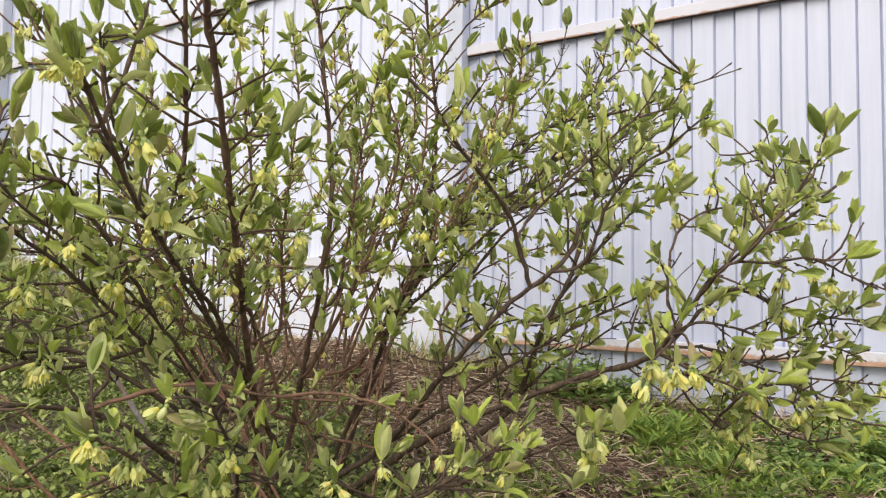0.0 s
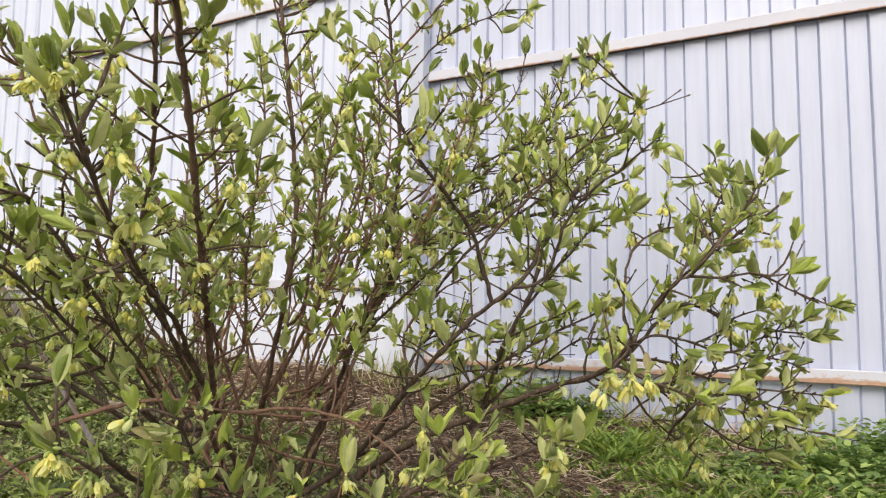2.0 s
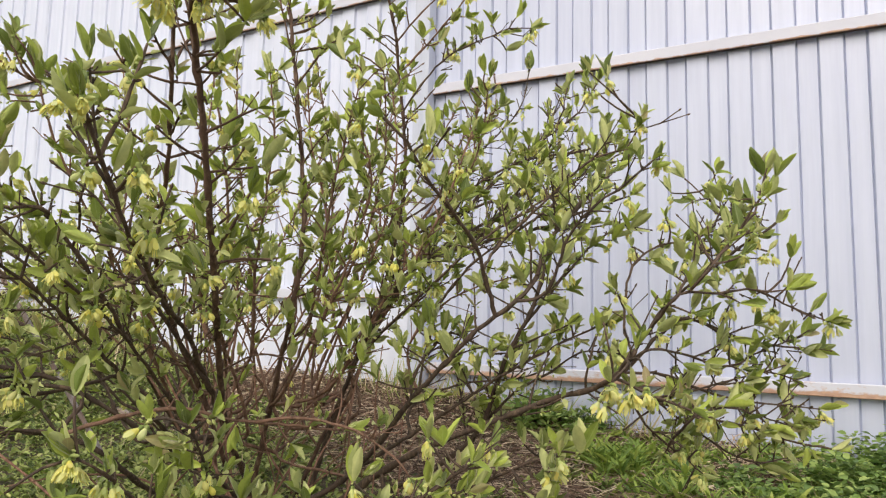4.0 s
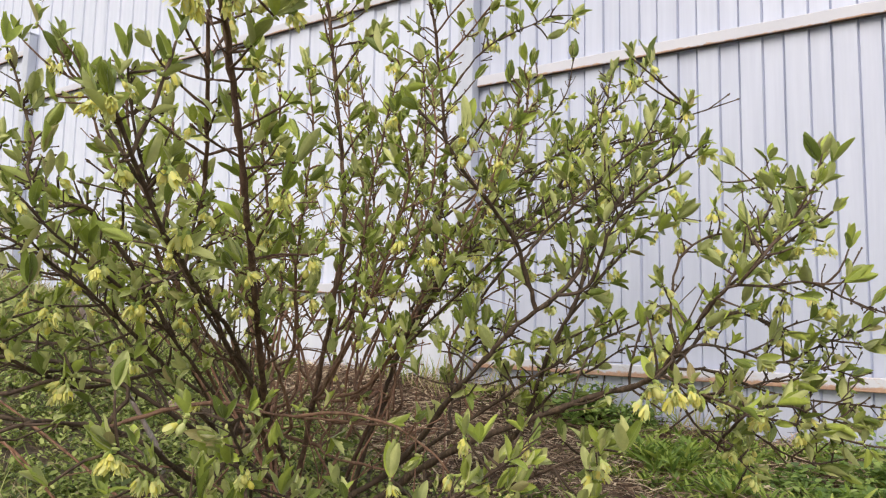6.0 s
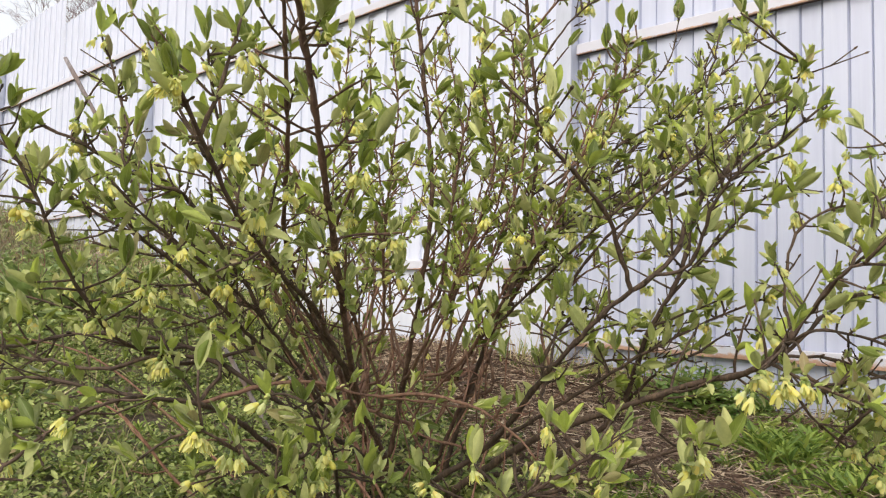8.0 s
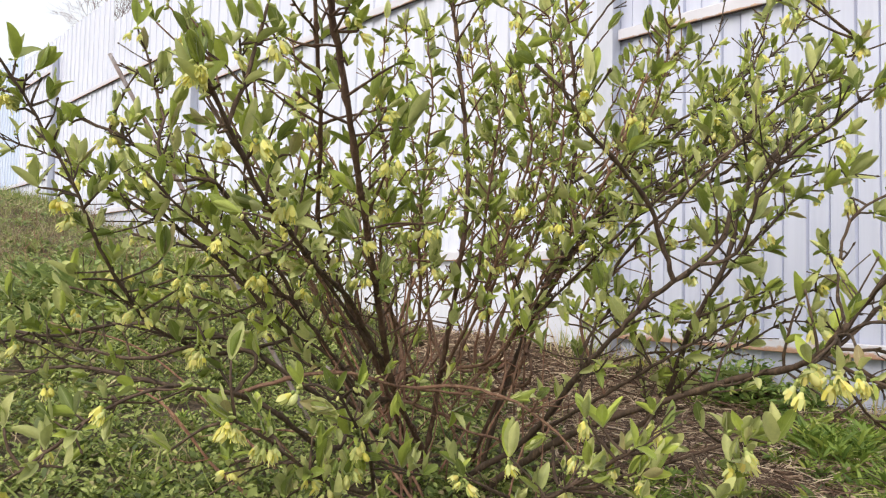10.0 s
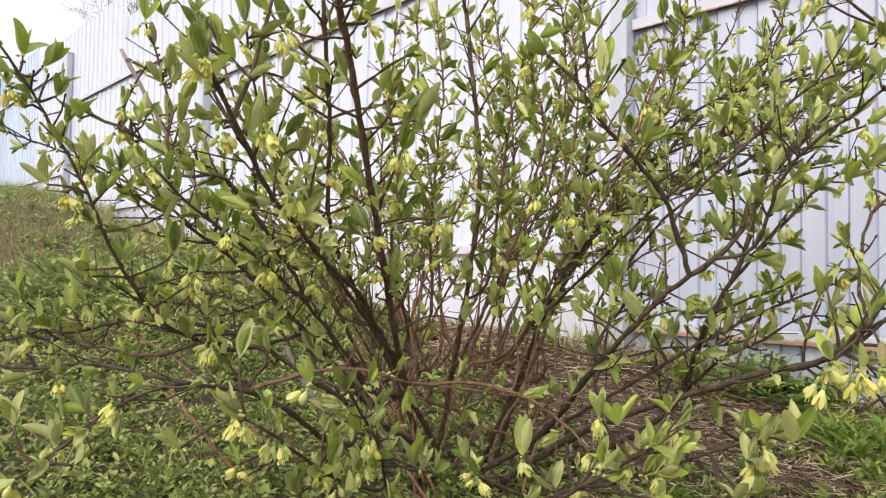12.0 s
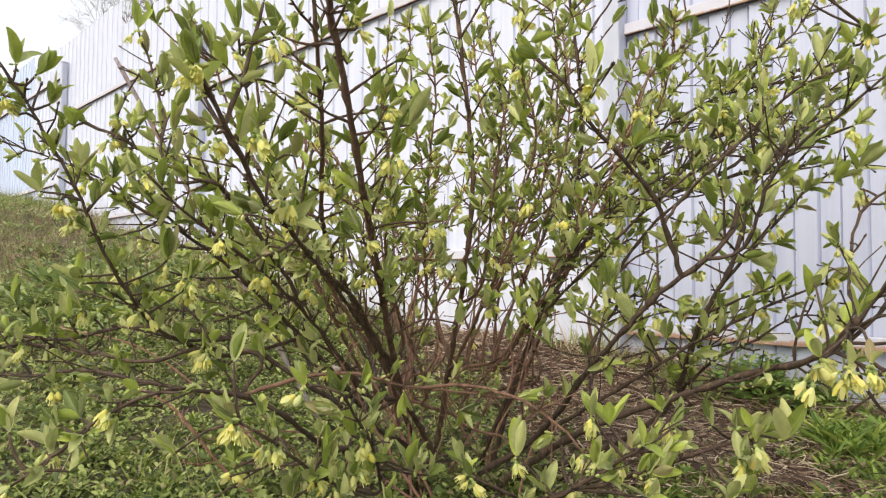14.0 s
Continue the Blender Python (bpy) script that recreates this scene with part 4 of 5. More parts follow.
stem(0.0020, 0.0010, 0.35, 1.00, (-0.145, -0.981, 0.778), (-0.094, -0.975, 0.839), (-0.046, -0.966, 0.877), (0.005, -0.951, 0.899), (0.051, -0.939, 0.915), (0.089, -0.924, 0.915))
spray(0.157, -1.406, 0.253, 0.64, 2, 4)
spray(0.485, -1.055, 0.577, 1.05, 2, 0)
spray(0.500, -1.041, 0.470, 0.89, 2, 0)
spray(0.372, -1.003, 0.203, 0.63, 2, 4)
spray(-0.086, -1.604, 0.218, 0.57, 2, 4)
spray(0.003, -1.410, 0.165, 0.77, 2, 4)
spray(-0.109, -1.631, 0.193, 0.59, 2, 4)
spray(0.045, -1.749, 0.540, 0.62, 2, 4)
spray(-0.349, -1.645, 0.691, 0.95, 2, 2)
spray(-0.405, -1.549, 0.720, 1.03, 2, 2)
spray(-0.395, -1.526, 0.706, 1.03, 2, 0)
spray(-0.421, -1.542, 0.659, 1.03, 2, 0)
spray(-0.145, -1.624, 0.624, 0.76, 2, 2)
spray(-0.136, -1.565, 0.648, 1.18, 2, 0)
spray(-0.115, -1.591, 0.636, 0.62, 2, 4)
spray(-0.144, -1.571, 0.596, 0.79, 2, 0)
spray(-0.145, -1.529, 0.596, 0.80, 2, 2)
spray(-0.343, -1.620, 0.629, 0.55, 2, 0)
spray(-0.358, -1.645, 0.562, 0.92, 2, 0)
spray(-0.318, -1.588, 0.538, 0.90, 2, 2)
spray(0.035, -1.739, 0.520, 1.09, 2, 0)
spray(0.025, -1.704, 0.489, 1.12, 2, 0)
spray(0.011, -1.717, 0.495, 0.60, 2, 4)
spray(-0.164, -1.535, 0.523, 1.18, 2, 0)
spray(-0.495, -1.563, 0.495, 1.05, 2, 0)
spray(-0.220, -1.664, 0.482, 0.78, 2, 0)
spray(-0.214, -1.604, 0.443, 1.18, 2, 0)
spray(-0.004, -1.643, 0.452, 0.62, 2, 4)
spray(-0.485, -1.341, 0.442, 1.18, 2, 2)
spray(-0.366, -1.567, 0.457, 0.94, 2, 0)
spray(-0.365, -1.648, 0.539, 0.92, 2, 0)
spray(-0.024, -1.559, 0.650, 0.89, 2, 2)
spray(-0.020, -1.555, 0.633, 0.71, 2, 2)
spray(-0.106, -1.538, 0.646, 0.78, 2, 0)
spray(-0.198, -1.271, 0.759, 1.04, 2, 2)
spray(-0.335, -0.996, 0.908, 1.18, 2, 0)
spray(-0.123, -1.200, 0.791, 1.18, 2, 0)
spray(-0.106, -1.191, 0.782, 0.48, 2, 4)
spray(-0.256, -1.116, 0.798, 0.60, 2, 4)
spray(-0.047, -1.546, 0.603, 0.48, 2, 0)
spray(-0.551, -1.014, 0.795, 1.18, 2, 0)
spray(-0.179, -1.368, 0.583, 1.18, 2, 0)
spray(-0.031, -1.473, 0.549, 1.18, 2, 0)
spray(-0.209, -1.264, 0.580, 1.18, 2, 2)
spray(-0.265, -1.168, 0.593, 1.18, 2, 0)
spray(-0.532, -1.002, 0.618, 0.76, 2, 4)
spray(-0.515, -1.008, 0.541, 1.18, 2, 0)
spray(-0.134, -1.454, 0.432, 1.18, 2, 2)
spray(-0.226, -1.324, 0.454, 1.18, 2, 0)
spray(-0.322, -0.996, 0.712, 1.18, 2, 0)
spray(-0.106, -1.189, 0.690, 1.02, 2, 2)
spray(-0.182, -1.167, 0.506, 1.18, 2, 0)
spray(-0.221, -1.434, 0.479, 0.89, 2, 2)
spray(-0.082, -1.395, 0.449, 0.69, 2, 4)
spray(-0.066, -1.234, 0.596, 1.13, 2, 0)
spray(-0.123, -0.974, 0.809, 1.18, 2, 0)
spray(0.107, -1.330, 0.602, 1.18, 2, 2)
spray(-0.111, -0.881, 0.742, 1.18, 2, 0)
spray(-0.063, -0.870, 0.833, 1.18, 2, 0)
spray(-0.051, -0.784, 0.812, 0.62, 2, 4)
spray(-0.030, -0.723, 0.748, 1.18, 2, 0)
spray(0.099, -1.329, 0.581, 0.69, 2, 4)
spray(0.027, -1.101, 0.629, 0.71, 2, 4)
spray(-0.016, -0.893, 0.651, 1.18, 2, 0)
spray(0.082, -0.925, 0.650, 0.69, 2, 4)
spray(0.197, -1.088, 0.576, 1.18, 2, 0)
spray(0.194, -1.069, 0.557, 0.67, 2, 4)
spray(-0.000, -0.947, 0.546, 1.18, 2, 0)
spray(-0.036, -1.134, 0.489, 1.18, 2, 0)
spray(0.148, -1.109, 0.474, 1.18, 2, 2)
spray(-0.046, -1.172, 0.467, 0.77, 2, 4)
spray(-0.093, -0.939, 0.498, 0.63, 2, 4)
spray(0.154, -1.123, 0.433, 1.13, 2, 0)
spray(0.117, -0.809, 0.822, 1.18, 2, 0)
spray(0.139, -0.801, 0.720, 0.94, 2, 0)
spray(-0.060, -0.944, 0.894, 0.57, 2, 4)
spray(-0.002, -0.901, 0.844, 0.93, 2, 2)
spray(0.175, -1.095, 0.465, 1.15, 2, 0)
spray(-0.452, -0.829, 0.682, 1.18, 2, 2)
spray(0.247, -1.105, 0.744, 0.73, 2, 0)
spray(0.263, -1.066, 0.747, 0.99, 2, 2)
spray(0.248, -1.091, 0.723, 0.68, 2, 4)
spray(0.291, -1.046, 0.669, 0.98, 2, 0)
spray(0.257, -1.061, 0.649, 0.97, 2, 0)
spray(0.233, -0.833, 0.666, 1.18, 2, 0)
spray(0.354, -1.159, 0.595, 0.57, 2, 4)
spray(0.319, -0.855, 0.605, 1.13, 2, 2)
spray(0.391, -0.861, 0.630, 1.12, 2, 2)
spray(0.407, -0.962, 0.565, 1.18, 2, 0)
spray(0.442, -1.093, 0.543, 0.88, 2, 0)
spray(0.471, -1.040, 0.584, 1.17, 2, 0)
spray(0.255, -0.894, 0.538, 1.18, 2, 0)
spray(0.326, -0.952, 0.547, 0.69, 2, 4)
spray(0.372, -1.081, 0.468, 1.18, 2, 2)
spray(0.276, -0.968, 0.501, 0.59, 2, 4)
spray(0.319, -0.949, 0.495, 0.64, 2, 4)
spray(0.414, -1.062, 0.475, 0.91, 2, 0)
spray(0.232, -0.914, 0.519, 1.18, 2, 2)
spray(0.474, -1.053, 0.479, 0.53, 2, 4)
spray(0.379, -1.082, 0.462, 0.62, 2, 4)
spray(0.421, -0.869, 0.541, 1.10, 2, 0)
spray(0.419, -1.069, 0.452, 0.90, 2, 0)
spray(0.445, -1.062, 0.472, 0.90, 2, 0)
spray(-0.178, -1.613, 0.429, 0.77, 2, 4)
spray(-0.289, -1.601, 0.380, 0.77, 2, 4)
spray(-0.201, -1.554, 0.391, 0.77, 2, 4)
spray(-0.219, -1.472, 0.372, 0.63, 2, 4)
spray(-0.233, -1.547, 0.377, 1.05, 2, 0)
spray(-0.084, -1.646, 0.301, 1.00, 2, 0)
spray(-0.297, -1.490, 0.268, 1.15, 2, 0)
spray(-0.305, -1.568, 0.293, 0.76, 2, 4)
spray(-0.308, -1.571, 0.291, 0.89, 2, 2)
spray(-0.316, -1.590, 0.297, 0.89, 2, 0)
spray(-0.277, -1.377, 0.422, 0.61, 2, 4)
spray(-0.314, -1.616, 0.402, 1.09, 2, 2)
spray(-0.080, -1.651, 0.250, 0.84, 2, 2)
spray(-0.086, -1.601, 0.217, 0.58, 2, 4)
spray(-0.052, -1.589, 0.275, 0.85, 2, 2)
spray(-0.158, -1.426, 0.388, 0.71, 2, 4)
spray(-0.245, -1.160, 0.368, 1.18, 2, 0)
spray(-0.257, -1.201, 0.401, 0.58, 2, 4)
spray(-0.150, -1.122, 0.329, 1.18, 2, 2)
spray(0.043, -1.379, 0.189, 1.15, 2, 2)
spray(-0.233, -1.315, 0.262, 0.97, 2, 0)
spray(-0.110, -1.397, 0.147, 1.18, 2, 0)
spray(-0.022, -1.072, 0.367, 1.18, 2, 0)
spray(0.054, -1.148, 0.329, 1.15, 2, 0)
spray(0.026, -0.978, 0.217, 1.18, 2, 2)
spray(0.169, -1.395, 0.244, 1.02, 2, 0)
spray(0.101, -1.222, 0.149, 1.18, 2, 0)
spray(0.128, -1.224, 0.154, 1.06, 2, 2)
spray(0.231, -1.208, 0.198, 0.71, 2, 4)
spray(-0.109, -1.007, 0.249, 1.17, 2, 0)
spray(0.115, -1.031, 0.306, 1.00, 2, 0)
spray(0.168, -0.985, 0.394, 0.77, 2, 0)
spray(0.163, -0.991, 0.366, 1.02, 2, 0)
spray(0.234, -0.961, 0.392, 0.70, 2, 4)
spray(0.288, -1.100, 0.316, 1.18, 2, 0)
spray(0.315, -1.094, 0.363, 1.18, 2, 0)
spray(0.408, -1.033, 0.346, 1.16, 2, 0)
spray(0.400, -1.026, 0.335, 0.55, 2, 4)
spray(0.419, -0.991, 0.410, 0.57, 2, 4)
spray(0.386, -1.021, 0.406, 0.55, 2, 4)
spray(0.456, -1.052, 0.421, 1.14, 2, 2)
spray(0.451, -0.971, 0.287, 1.18, 2, 0)
spray(0.357, -1.031, 0.212, 0.64, 2, 4)
spray(0.302, -1.156, 0.286, 0.77, 2, 6)
spray(0.434, -1.006, 0.238, 0.61, 2, 4)
spray(-0.304, -1.766, 0.598, 0.89, 2, 0)
spray(-0.322, -1.794, 0.574, 0.53, 2, 5)
spray(-0.308, -1.751, 0.569, 0.89, 2, 0)
spray(-0.306, -1.747, 0.514, 0.88, 2, 0)
spray(-0.394, -1.701, 0.565, 0.98, 2, 0)
spray(-0.326, -1.753, 0.474, 0.89, 2, 0)
spray(-0.411, -1.688, 0.523, 1.00, 2, 0)
spray(-0.403, -1.653, 0.502, 1.00, 2, 0)
spray(-0.369, -1.661, 0.585, 0.58, 2, 5)
spray(-0.324, -1.733, 0.466, 0.53, 2, 5)
spray(-0.322, -1.721, 0.448, 0.53, 2, 5)
spray(-0.375, -1.661, 0.557, 0.58, 2, 5)
spray(-0.337, -1.616, 0.618, 0.97, 2, 0)
spray(-0.358, -1.637, 0.571, 0.97, 2, 0)
spray(-0.302, -1.706, 0.462, 0.88, 2, 0)
spray(-0.399, -1.628, 0.464, 1.00, 2, 0)
spray(-0.318, -1.779, 0.553, 0.89, 2, 0)
spray(-0.508, -1.724, 0.297, 0.75, 2, 4)
spray(-0.506, -1.703, 0.302, 1.18, 2, 0)
spray(-0.499, -1.672, 0.325, 1.18, 2, 0)
spray(-0.330, -1.706, 0.373, 0.99, 2, 0)
spray(-0.251, -1.792, 0.230, 0.90, 2, 0)
spray(-0.221, -1.747, 0.190, 0.89, 2, 0)
spray(-0.455, -1.696, 0.246, 0.72, 2, 4)
spray(-0.208, -1.713, 0.253, 0.55, 2, 4)
spray(-0.096, -1.696, 0.222, 0.77, 2, 0)
spray(-0.229, -1.761, 0.207, 0.89, 2, 0)
spray(-0.312, -1.593, 0.366, 0.64, 2, 4)
spray(-0.513, -1.728, 0.340, 1.18, 2, 0)
spray(0.328, -1.316, 0.316, 0.75, 1, 5)
spray(0.348, -1.312, 0.310, 0.75, 1, 7)
spray(0.365, -1.307, 0.313, 0.75, 1, 5)
spray(0.320, -1.320, 0.303, 0.75, 1, 2)
spray(0.010, -1.663, 0.657, 0.95, 2, 0)
spray(0.012, -1.649, 0.663, 0.60, 2, 4)
spray(0.030, -1.631, 0.668, 0.60, 2, 4)
spray(0.031, -1.641, 0.661, 0.95, 2, 0)
spray(0.044, -1.627, 0.685, 0.60, 2, 4)
spray(0.037, -1.610, 0.625, 0.95, 2, 0)
spray(0.059, -1.604, 0.651, 0.95, 2, 0)
spray(0.068, -1.590, 0.666, 0.60, 2, 4)
spray(0.061, -1.611, 0.666, 0.95, 2, 0)
spray(-0.403, -1.552, 0.743, 0.95, 2, 0)
spray(-0.420, -1.553, 0.723, 0.60, 2, 4)
spray(-0.409, -1.540, 0.713, 0.95, 2, 0)
spray(-0.427, -1.547, 0.670, 0.95, 2, 0)
spray(-0.413, -1.580, 0.755, 0.95, 2, 0)
spray(-0.427, -1.590, 0.732, 0.95, 2, 0)
spray(-0.397, -1.511, 0.699, 0.95, 2, 0)
spray(-0.416, -1.516, 0.651, 0.95, 2, 0)
spray(-0.201, -1.176, 0.898, 0.95, 2, 0)
spray(-0.191, -1.164, 0.891, 0.95, 2, 0)
spray(-0.221, -1.167, 0.876, 0.60, 2, 4)
spray(-0.204, -1.148, 0.843, 0.95, 2, 0)
spray(-0.183, -1.135, 0.849, 0.95, 2, 0)
spray(-0.160, -1.112, 0.838, 0.95, 2, 0)
spray(-0.178, -1.105, 0.818, 0.60, 2, 4)
spray(-0.166, -1.063, 0.983, 0.60, 2, 3)
spray(-0.136, -1.031, 0.940, 0.95, 2, 0)
spray(-0.169, -1.032, 0.903, 0.95, 2, 0)
spray(-0.057, -0.995, 0.980, 0.60, 2, 3)
spray(-0.013, -0.977, 0.988, 0.60, 2, 3)
spray(-0.101, -0.990, 0.903, 0.95, 2, 0)
spray(-0.076, -0.974, 0.899, 0.95, 2, 0)
spray(-0.068, -0.956, 0.892, 0.60, 2, 3)
spray(-0.006, -0.942, 0.906, 0.95, 2, 0)
spray(0.018, -0.942, 0.927, 0.95, 2, 0)
spray(0.035, -0.915, 0.887, 0.95, 2, 0)
spray(0.080, -0.908, 0.911, 0.95, 2, 0)
spray(-0.007, -0.916, 0.849, 0.95, 2, 0)
spray(-0.144, -0.976, 0.817, 0.95, 2, 0)
spray(-0.099, -1.489, 0.204, 1.18, 2, 0)
spray(-0.116, -1.520, 0.184, 1.10, 2, 0)
spray(-0.111, -1.518, 0.170, 1.00, 2, 0)
spray(-0.123, -1.539, 0.165, 1.00, 2, 0)
spray(-0.125, -1.553, 0.143, 1.10, 2, 0)
spray(-0.093, -1.499, 0.158, 0.80, 2, 0)
spray(-0.089, -1.496, 0.176, 0.60, 2, 4)
spray(-0.049, -1.444, 0.166, 1.00, 2, 0)
spray(-0.038, -1.433, 0.163, 0.90, 2, 0)
spray(-0.012, -1.404, 0.173, 1.00, 2, 0)
spray(-0.095, -1.513, 0.136, 1.00, 2, 0)
spray(-0.065, -1.475, 0.136, 0.90, 2, 0)
spray(-0.165, -1.599, 0.182, 1.10, 2, 0)
spray(-0.101, -1.521, 0.158, 0.60, 2, 3)
spray(-0.160, -1.571, 0.230, 0.80, 2, 0)
spray(0.184, -1.302, 0.230, 0.85, 2, 0)
spray(0.175, -1.308, 0.246, 0.60, 2, 2)
spray(0.218, -1.285, 0.236, 0.90, 2, 0)
spray(0.253, -1.272, 0.232, 0.95, 2, 0)
spray(0.279, -1.264, 0.228, 1.10, 2, 0)
spray(0.244, -1.281, 0.207, 1.00, 2, 0)
spray(0.258, -1.277, 0.225, 0.60, 2, 3)
spray(0.252, -1.283, 0.209, 0.60, 2, 3)
spray(0.256, -1.286, 0.172, 1.00, 2, 0)
spray(0.137, -1.341, 0.179, 0.90, 2, 0)
spray(0.144, -1.338, 0.197, 0.60, 2, 3)
spray(0.237, -1.294, 0.167, 0.90, 2, 0)
spray(0.172, -1.327, 0.162, 0.80, 2, 0)
spray(-0.128, -1.260, 0.385, 1.10, 2, 0)
spray(-0.114, -1.248, 0.343, 1.00, 2, 0)
spray(-0.109, -1.244, 0.349, 0.60, 2, 3)
spray(-0.082, -1.224, 0.339, 0.90, 2, 0)
spray(-0.059, -1.208, 0.351, 1.15, 2, 0)
spray(-0.064, -1.212, 0.315, 1.00, 2, 0)
spray(-0.019, -1.184, 0.417, 1.10, 2, 0)
spray(-0.007, -1.179, 0.444, 1.00, 2, 0)
spray(-0.018, -1.089, 0.373, 1.10, 2, 0)
spray(0.002, -1.078, 0.360, 1.00, 2, 0)
spray(-0.032, -1.096, 0.359, 0.90, 2, 0)
spray(0.001, -1.079, 0.335, 0.60, 2, 3)
spray(0.024, -1.068, 0.313, 0.95, 2, 0)
spray(0.025, -1.069, 0.288, 0.95, 2, 0)
spray(-0.017, -1.181, 0.325, 0.80, 2, 0)
spray(0.053, -1.054, 0.299, 0.90, 2, 0)
spray(0.030, -1.063, 0.347, 0.95, 2, 0)
spray(0.057, -1.053, 0.429, 1.00, 2, 0)
spray(-0.023, -1.189, 0.470, 0.60, 2, 2)
spray(-0.015, -1.180, 0.340, 0.80, 2, 0)
spray(-0.161, -1.292, 0.463, 0.60, 2, 4)
spray(-0.165, -1.293, 0.408, 1.00, 2, 0)
spray(-0.170, -1.296, 0.406, 0.60, 2, 3)
spray(-0.043, -1.199, 0.288, 0.90, 2, 0)
spray(-0.090, -1.231, 0.299, 0.90, 2, 0)
spray(-0.146, -1.275, 0.319, 1.00, 2, 0)
spray(-0.176, -1.359, 0.597, 1.05, 3, 0)
spray(-0.173, -1.347, 0.574, 0.90, 2, 0)
spray(-0.183, -1.372, 0.613, 1.00, 2, 0)
spray(-0.195, -1.248, 0.606, 0.80, 3, 0)
spray(-0.217, -1.282, 0.641, 1.05, 2, 0)
spray(-0.212, -1.338, 0.481, 0.90, 2, 0)
spray(-0.241, -1.272, 0.520, 1.00, 3, 0)
spray(-0.296, -1.340, 0.447, 0.80, 2, 0)
spray(-0.260, -1.268, 0.459, 1.05, 2, 0)
spray(-0.243, -1.253, 0.483, 0.90, 3, 0)
spray(-0.057, -1.238, 0.609, 1.00, 2, 0)
spray(-0.149, -1.188, 0.594, 0.80, 2, 0)
spray(-0.248, -1.048, 0.548, 1.05, 3, 0)
spray(-0.039, -1.149, 0.503, 0.90, 2, 0)
spray(-0.121, -1.175, 0.405, 1.00, 2, 0)
spray(-0.072, -1.138, 0.414, 0.80, 3, 0)
spray(-0.271, -1.188, 0.406, 1.05, 2, 0)
spray(-0.223, -1.215, 0.461, 0.90, 2, 0)
spray(-0.179, -1.162, 0.471, 1.00, 3, 0)
spray(-0.225, -1.169, 0.574, 0.80, 2, 0)
# thin basal shoots filling the crown from behind
for k in range(18):
    a = rnd.uniform(0, 2 * math.pi)
    lean = rnd.uniform(0.12, 0.85)
    L = rnd.uniform(0.45, 0.95) * (1.15 - 0.4 * lean)
    foot = BASE + Vector((rnd.gauss(0, 0.09), rnd.gauss(0, 0.09), 0.0))
    out = Vector((math.cos(a), math.sin(a), 0))
    if out.dot(Vector((0.71, -0.70, 0))) > 0.25:
        out = -out
        L *= 0.9
    ps = [foot + (out * (lean * L * t * (0.5 + 0.6 * t)) + Vector((0, 0, L * t * (1.15 - 0.25 * t * lean)))) + jitter(0.012) for t in (0.02, 0.25, 0.5, 0.75, 1.0)]
    stem(rnd.uniform(0.0019, 0.0034), 0.0014, 0.42, 0.95, *ps)

# dense leafy stems leaning west and south-west
for k in range(6):
    a = rnd.uniform(2.5, 4.15)
    lean = rnd.uniform(0.55, 1.1)
    L = rnd.uniform(0.5, 0.85)
    foot = BASE + Vector((rnd.gauss(-0.05, 0.07), rnd.gauss(0, 0.07), 0.0))
    out = Vector((math.cos(a), math.sin(a), 0))
    ps = [foot + (out * (lean * L * t * (0.6 + 0.5 * t)) + Vector((0, 0, L * t * (1.05 - 0.40 * t * lean)))) + jitter(0.012) for t in (0.02, 0.25, 0.5, 0.75, 1.0)]
    stem(rnd.uniform(0.0020, 0.0032), 0.0014, 0.25, 1.5, *ps)

# leafless suckers and dead twigs crossing at the foot of the bush
for k in range(27):
    a = rnd.uniform(0, 2 * math.pi)
    foot = BASE + Vector((rnd.gauss(0, 0.13), rnd.gauss(0, 0.13), 0.0))
    foot.z = ground_z(foot.x, foot.y) - 0.01
    lean, L = rnd.choice((0.1, 0.2, 0.35, 0.6, 1.0, 1.3)), rnd.uniform(0.16, 0.5)
    out = Vector((math.cos(a), math.sin(a), 0))
    ps = [foot + out * (lean * L * t) + Vector((0, 0, L * t * (1.0 - 0.2 * t * lean))) + jitter(0.010) for t in (0.0, 0.35, 0.7, 1.0)]
    line = spline(ps, 0.02)
    w = Wood()
    w.bark = SUCKER
    r = rnd.uniform(0.0012, 0.0030)
    w.tube(line, [r * (1 - 0.5 * i / len(line)) * (1.25 if i % 3 == 0 else 1.0) for i in range(len(line))], 5)
    for _ in range(rnd.randint(0, 3)):
        q = line[rnd.randint(len(line) // 3, len(line) - 1)]
        d = (out * 0.4 + jitter(0.6) + Vector((0, 0, 0.5))).normalized() * rnd.uniform(0.03, 0.12)
        w.tube([q, q + d * 0.5 + jitter(0.003), q + d], [r * 0.6, r * 0.5, r * 0.3], 4)
    suckers.append(w)

inv = Matrix.Translation(-BASE)
stem_objects = []
for w in stems + suckers:
    me = w.mesh("stem")
    me.transform(inv)
    stem_objects.append(link_mesh("stem", me, w.bark, bush))
for ob in stem_objects[len(stems):]:
    tagged(ob, "thin leafless reddish twig")

toward = Vector((0.71, -0.70, 0.0))
leaves.sort(key=lambda q: -q[1].translation.dot(toward))
blade_meshes = [blade_mesh("leaf", b) for b in BLADES]
for me in blade_meshes:
    me.materials.append(LEAF)
for k, m, o in leaves[:300]:
    ob = new("leaf", blade_meshes[k])
    ob.parent = stem_objects[o]
    ob.matrix_local = inv @ m
rest = joined_blades("foliage", BLADES, [q[:2] for q in leaves[300:]])
rest.transform(inv)
tagged(link_mesh("foliage", rest, LEAF, bush, "mass of young green leaves"), kind="stuff")

